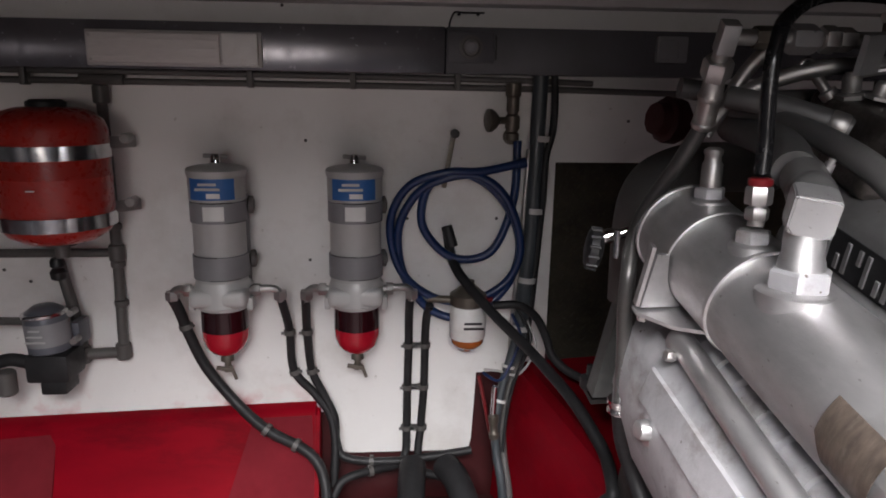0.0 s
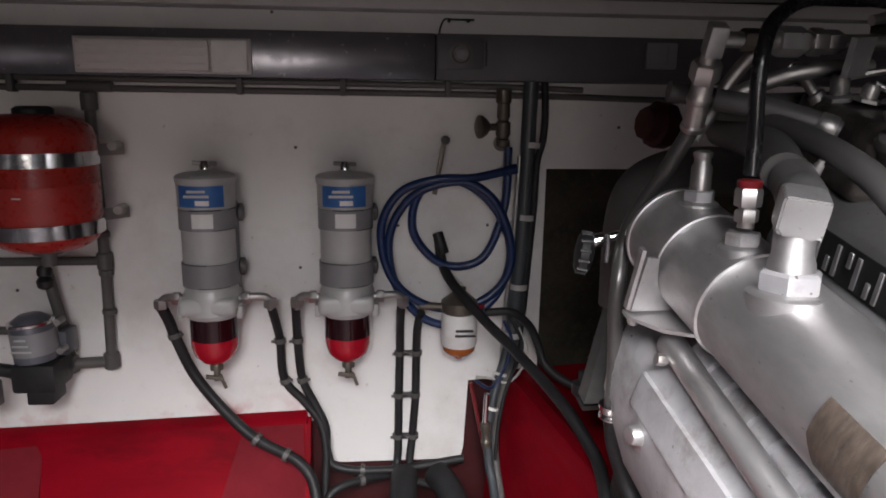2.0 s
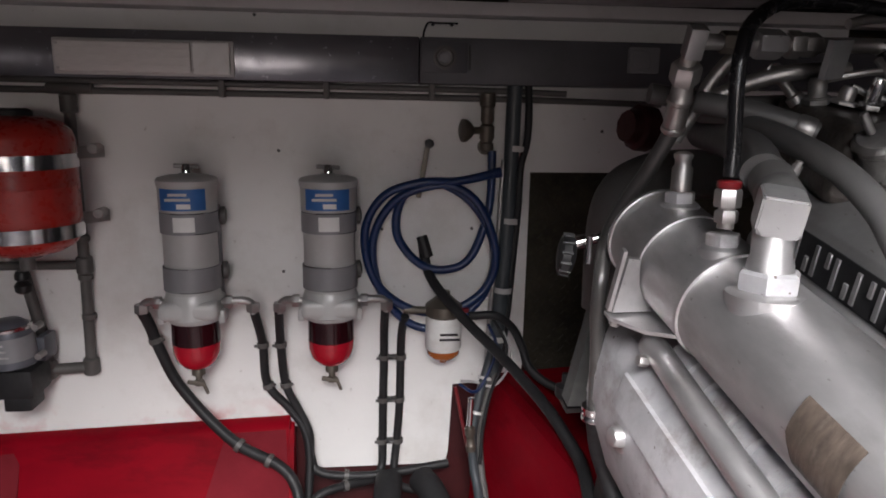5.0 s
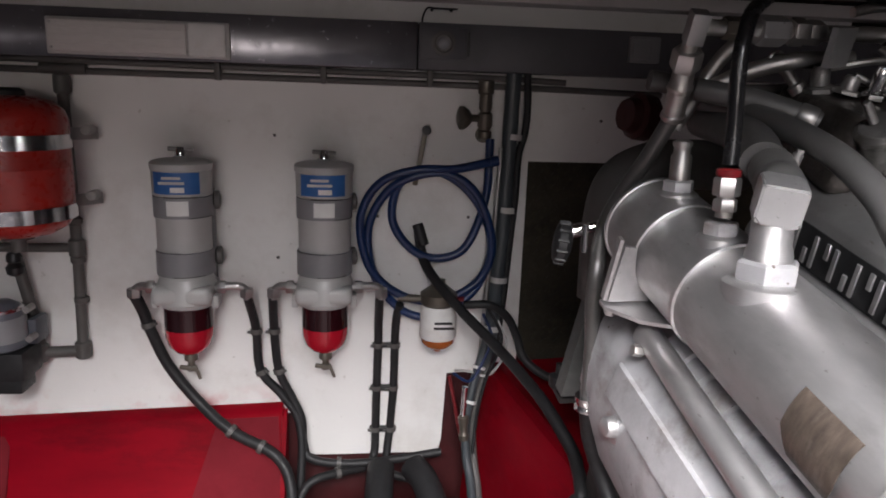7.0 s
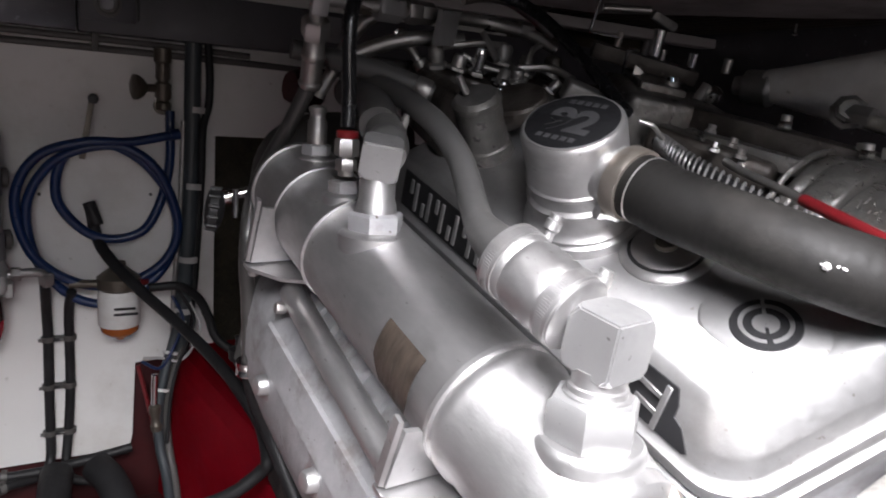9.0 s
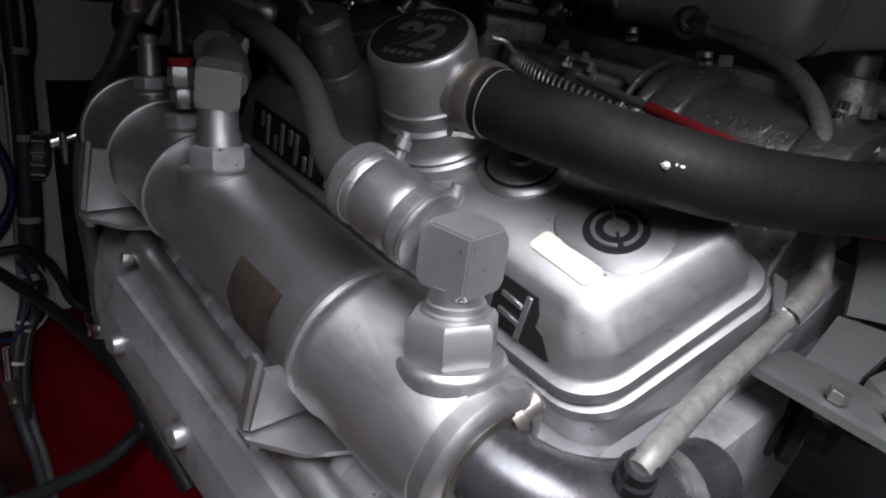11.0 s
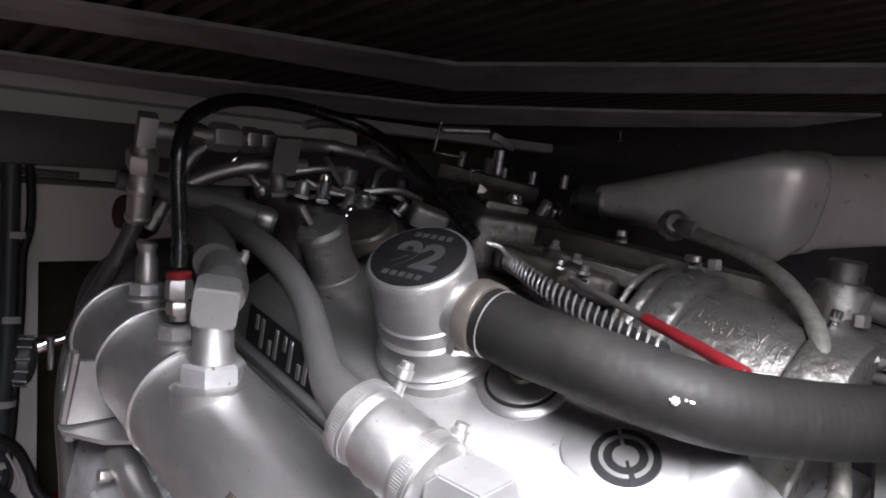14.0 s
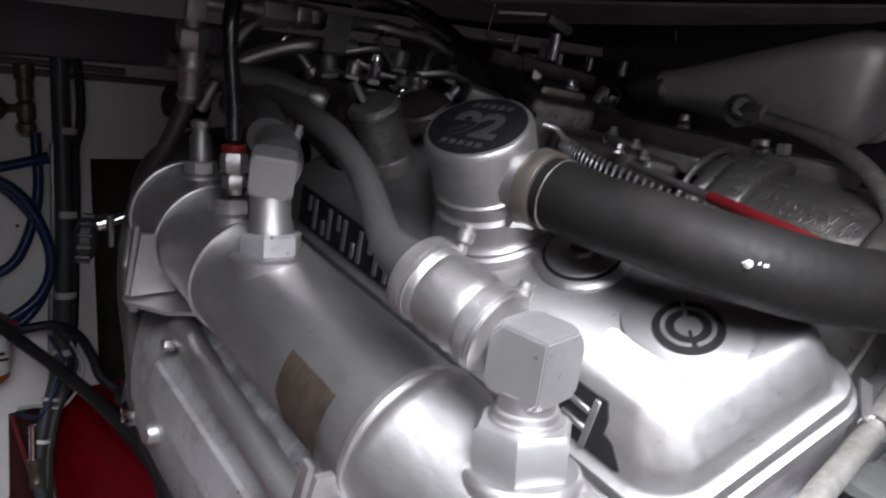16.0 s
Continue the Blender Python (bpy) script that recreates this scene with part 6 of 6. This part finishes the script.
    for p, (tx, ty), w, h, k in stations:
        t = V(tx, ty, 0.12).normalized()
        side = t.cross(V(0, 0, 1)).normalized()
        rings.append([V(*p) + side * math.copysign(abs(math.cos(a)) ** k, math.cos(a)) * w + V(0, 0, 1) * math.copysign(abs(math.sin(a)) ** k, math.sin(a)) * h for a in (2 * math.pi * q / 64 for q in range(64))])
    m = part("intake_pipe", loft(nb(), rings), INTAKE, engine, "large silver intake pipe")
    part("intake_joint", loft(nb(), [[q + (q - V(*stations[i][0])) * g for q in rings[i]] for i, g in ((10, -0.02), (10, 0.07), (11, 0.07), (11, -0.02))]), INTAKE, m)
    part("intake_nose", lathe(nb(), (0.541, 0.028, 0.234), V(-0.3, 0.93, -0.2), [(-0.006, 0.0215), (0.0, 0.0245), (0.003, 0.0240), (0.005, 0.0225), (0.030, 0.0220), (0.033, 0.020), (0.034, 0.013), (0.046, 0.012), (0.046, 0)], 24), SILVER, m)
    f = part("side_fitting", lathe(nb(), (0.500, -0.100, 0.240), (-0.7, -0.35, 0.2), [(0, 0.020), (0.006, 0.020), (0.008, 0.014), (0.024, 0.014), (0.026, 0.011), (0.030, 0.011), (0.030, 0)], 8), DULL, engine)
    part("fitting_cap", hexnut(nb(), (0.482, -0.110, 0.243), (0, -1, 0.1), 0.020, 0.026), STEEL, f)
    part("braided_hose", sweep(nb(), [(0.487, -0.130, 0.240), (0.486, -0.155, 0.240), (0.472, -0.211, 0.238), (0.446, -0.262, 0.228), (0.417, -0.300, 0.210), (0.384, -0.329, 0.186), (0.362, -0.352, 0.152), (0.350, -0.376, 0.115), (0.318, -0.392, 0.085), (0.265, -0.393, 0.070), (0.205, -0.397, 0.064), (0.145, -0.401, 0.060), (0.063, -0.409, 0.052), (0.034, -0.412, 0.044)], 0.0088, 16, 8), BRAID, engine, "steel braided hose")
    part("hose_end", lathe(nb(), (0.036, -0.412, 0.050), (0.35, 0.12, -1), [(0, 0.008), (0.002, 0.0105), (0.012, 0.0105), (0.014, 0.0125), (0.024, 0.0125), (0.026, 0.0105), (0.034, 0.0105)], 20), BLACK, engine, "black hose end fitting")
    part("hose_joint", rod(nb(), (0.330, -0.389, 0.094), (0.272, -0.393, 0.071), 0.0108, 18, 0.0015), BRAID, engine)
    part("joint_ring", lathe(nb(), (0.272, -0.393, 0.0715), V(-0.06, 0, -0.02), [(0, 0.0108), (0.001, 0.0118), (0.003, 0.0118), (0.004, 0.0106)], 24), CHROME, engine)
    # fittings beyond the hose
    for k, (q, ax, r, l) in enumerate((((0.444, -0.312, 0.200), (0.1, 0, 1), 0.008, 0.022), ((0.424, -0.336, 0.180), (0.6, -0.5, 0.3), 0.012, 0.030), ((0.455, -0.345, 0.182), (0.7, -0.6, 0.1), 0.009, 0.040), ((0.490, -0.365, 0.176), (0.7, -0.6, 0), 0.012, 0.022), ((0.475, -0.325, 0.195), (0.7, -0.5, 0.1), 0.006, 0.06), ((0.43, -0.318, 0.160), (0.5, -0.8, 0.2), 0.014, 0.025), ((0.52, -0.385, 0.172), (0.7, -0.6, 0), 0.007, 0.09))):
        n = part("fitting", lathe(nb(), q, ax, [(0, r), (l * 0.35, r), (l * 0.36, r * 0.7), (l, r * 0.7), (l, 0)], 6 if k % 2 else 14), (CHROME, STEEL, DULL)[k % 3], engine)
        part("fitting_ring", lathe(nb(), q, ax, [(l * 0.5, r * 0.7), (l * 0.52, r * 0.9), (l * 0.6, r * 0.9), (l * 0.62, r * 0.7)], 14), STEEL, n)
    for k in range(3):
        part("steel_line", sweep(nb(), [(0.46, -0.325 - 0.014 * k, 0.185 - 0.008 * k), (0.53, -0.36 - 0.015 * k, 0.183 - 0.01 * k), (0.66, -0.41 - 0.02 * k, 0.17), (0.85, -0.45, 0.15)], 0.005, 10), (STEEL, BLACK, STEEL)[k], engine)
    e = part("thermostat_elbow", lathe(nb(), (0.515, -0.300, 0.180), (0.05, 0.15, 1), [(0, 0.030), (0.05, 0.030), (0.058, 0.026), (0.060, 0.018), (0.080, 0.018), (0.083, 0.015), (0.083, 0)], 28), CAST, engine)
    part("side_pipe", sweep(nb(), [(0.50, -0.318, 0.226), (0.53, -0.345, 0.220), (0.58, -0.38, 0.20), (0.62, -0.40, 0.18)], 0.0135, 18), STEEL, e)
    # second cylinder bank behind
    part("far_head", block(nb(), (0.62, 0.0, 0.02), (0.24, 0.46, 0.16), Euler((0, radians(32), 0)).to_matrix(), 0.02, 3), DULL, engine)


middle_parts()


def front_brackets():
    def at(x, y, z):
        return V(x + 0.006, y - 0.002, z + 0.030)
    b = part("mount_bracket", prism(nb(), [at(0.430, -0.382, 0.086), at(0.470, -0.420, 0.088), at(0.405, -0.450, 0.030), at(0.372, -0.412, 0.028)], (0.005, 0.003, -0.004)), GREYPAINT, engine, "grey folded bracket")
    part("bracket_side", prism(nb(), [at(0.470, -0.420, 0.088), at(0.56, -0.43, 0.084), at(0.52, -0.455, 0.018), at(0.405, -0.4505, 0.0295)], (0.002, 0.005, 0)), DULL, b)
    part("bracket_top", prism(nb(), [at(0.430, -0.379, 0.087), at(0.470, -0.420, 0.089), at(0.58, -0.43, 0.085), at(0.55, -0.375, 0.086)], (0, 0, 0.004)), GREYPAINT, b)
    part("bracket_foot", prism(nb(), [at(0.368, -0.407, 0.026), at(0.395, -0.458, 0.026), at(0.325, -0.452, 0.004), at(0.300, -0.412, 0.004)], (0.003, 0, -0.012)), GREYPAINT, b)
    part("foot_lip", prism(nb(), [at(0.300, -0.412, 0.004), at(0.325, -0.452, 0.004), at(0.318, -0.452, -0.016), at(0.294, -0.412, -0.016)], (0.006, 0.002, 0)), GREYPAINT, b)
    g = part("guard_plate", prism(nb(), [at(0.330, -0.456, 0.004), at(0.46, -0.486, 0.026), at(0.70, -0.53, 0.026), at(0.62, -0.60, -0.02), at(0.34, -0.60, -0.02), at(0.315, -0.50, -0.008)], (0, 0, -0.010)), GREYPAINT, engine, "grey guard plate")
    part("rail_edge", prism(nb(), [at(0.222, -0.386, 0.012), at(0.232, -0.386, 0.012), at(0.262, -0.54, 0.004), at(0.250, -0.54, 0.004)], (0, 0, -0.008)), GREYPAINT, g)
    part("rail_web", prism(nb(), [at(0.232, -0.386, 0.011), at(0.262, -0.54, 0.003), at(0.330, -0.53, 0.0), at(0.300, -0.40, 0.004)], (0, 0, -0.004)), GREYPAINT, g)
    for x, y, z in ((0.250, -0.452, 0.010), (0.275, -0.490, 0.008), (0.375, -0.54, -0.008), (0.35, -0.475, 0.004)):
        part("guard_bolt", hexnut(nb(), at(x, y, z), (0, 0, 1), 0.015, 0.010), STEEL, g)
    part("pulley", lathe(nb(), (0.36, -0.40, -0.05), (0.3, -1, 0.1), [(0, 0.05), (0.012, 0.05), (0.016, 0.042), (0.02, 0.05), (0.03, 0.05), (0.032, 0.02), (0.05, 0.018), (0.05, 0)], 30), BLACK, engine)
    part("red_hose", sweep(nb(), [(0.39, -0.372, 0.128), (0.42, -0.400, 0.130), (0.47, -0.430, 0.130), (0.8, -0.52, 0.13)], 0.0085, 12), REDROD, engine, "red hose")
    part("front_cover", block(nb(), (0.33, -0.39, -0.16), (0.5, 0.06, 0.30), None, 0.02, 2), SILVER2, engine)
    part("wheel_hub", lathe(nb(), (0.46, -0.43, -0.06), (0, -1, 0.1), [(0, 0.06), (0.02, 0.06), (0.022, 0.03), (0.05, 0.03), (0.05, 0)], 30), BLACK, engine)
    part("cover_clip", prism(nb(), [(0.262, -0.372, 0.105), (0.285, -0.378, 0.095), (0.262, -0.392, 0.075), (0.248, -0.386, 0.085)], (0.003, 0.001, -0.004)), SILVER, engine)


front_brackets()


def behind_exchanger():
    W = to_engine
    part("exhaust_elbow", sweep(nb(), [W(p) for p in ((0.90, 1.50, 1.385), (0.78, 1.47, 1.390), (0.705, 1.435, 1.383), (0.662, 1.42, 1.357), (0.650, 1.42, 1.30), (0.650, 1.42, 1.18))], 0.041, 24), PIPEGREY, engine, "dull grey exhaust elbow")
    part("red_flange", lathe(nb(), W((0.735, 1.50, 1.462)), (-0.7, -0.1, 0.1), [(0, 0.034), (0.005, 0.038), (0.03, 0.038), (0.034, 0.030), (0.05, 0.026), (0.05, 0)], 10), DEEPRED, engine, "dark red plug")
    v = part("drain_valve", lathe(nb(), W((0.585, 1.24, 1.333)), W((0.53, 1.25, 1.318)) - W((0.585, 1.24, 1.333)), [(0, 0.007), (0.035, 0.007), (0.036, 0.010), (0.05, 0.010)], 14), CHROME, engine)
    axis, hub = V(-0.95, 0.31, 0.05), W((0.537, 1.243, 1.304))
    wheel = part("valve_wheel", lathe(nb(), hub, axis, [(0, 0.010), (0.003, 0.022), (0.008, 0.027), (0.018, 0.027), (0.022, 0.022), (0.024, 0.012), (0.024, 0)], 24), BLACK, v, "black knurled wheel")
    u, w, ax = basis(axis)
    for k in range(12):
        q = u * math.cos(k * math.pi / 6) + w * math.sin(k * math.pi / 6)
        part("grip_rib", rod(nb(), hub + ax * 0.006 + q * 0.027, hub + ax * 0.020 + q * 0.0265, 0.0022, 6), BLACK, wheel)
    part("valve_screw", rod(nb(), W((0.545, 1.215, 1.30)), W((0.545, 1.215, 1.335)), 0.004, 10), CHROME, v)
    part("rear_bracket", prism(nb(), [W(p) for p in ((0.60, 1.44, 1.00), (0.70, 1.44, 1.00), (0.70, 1.44, 1.29), (0.665, 1.44, 1.29))], (0, 0.03, 0)), GREYPAINT, engine)
    f = part("mount_foot", block(nb(), W((0.635, 1.5, 0.985)), (0.06, 0.06, 0.012), None, 0.003), DARKPIPE, engine)
    part("mount_rubber", lathe(nb(), W((0.612, 1.50, 0.99)), UP, [(0, 0.014), (0.004, 0.017), (0.022, 0.017), (0.026, 0.006), (0.045, 0.006), (0.045, 0)], 18), BLACK, f)
    b = part("mount_bolt", rod(nb(), W((0.62, 1.30, 1.06)), W((0.59, 1.25, 1.075)), 0.009, 14, 0.002), CHROME, engine)
    part("bolt_nut", hexnut(nb(), W((0.605, 1.275, 1.067)), W((0.59, 1.25, 1.075)) - W((0.62, 1.30, 1.06)), 0.026, 0.012), CHROME, b)
    part("mount_leg", block(nb(), W((0.72, 1.44, 0.85)), (0.10, 0.06, 0.22), None, 0.004), DARKPIPE, engine)


behind_exchanger()
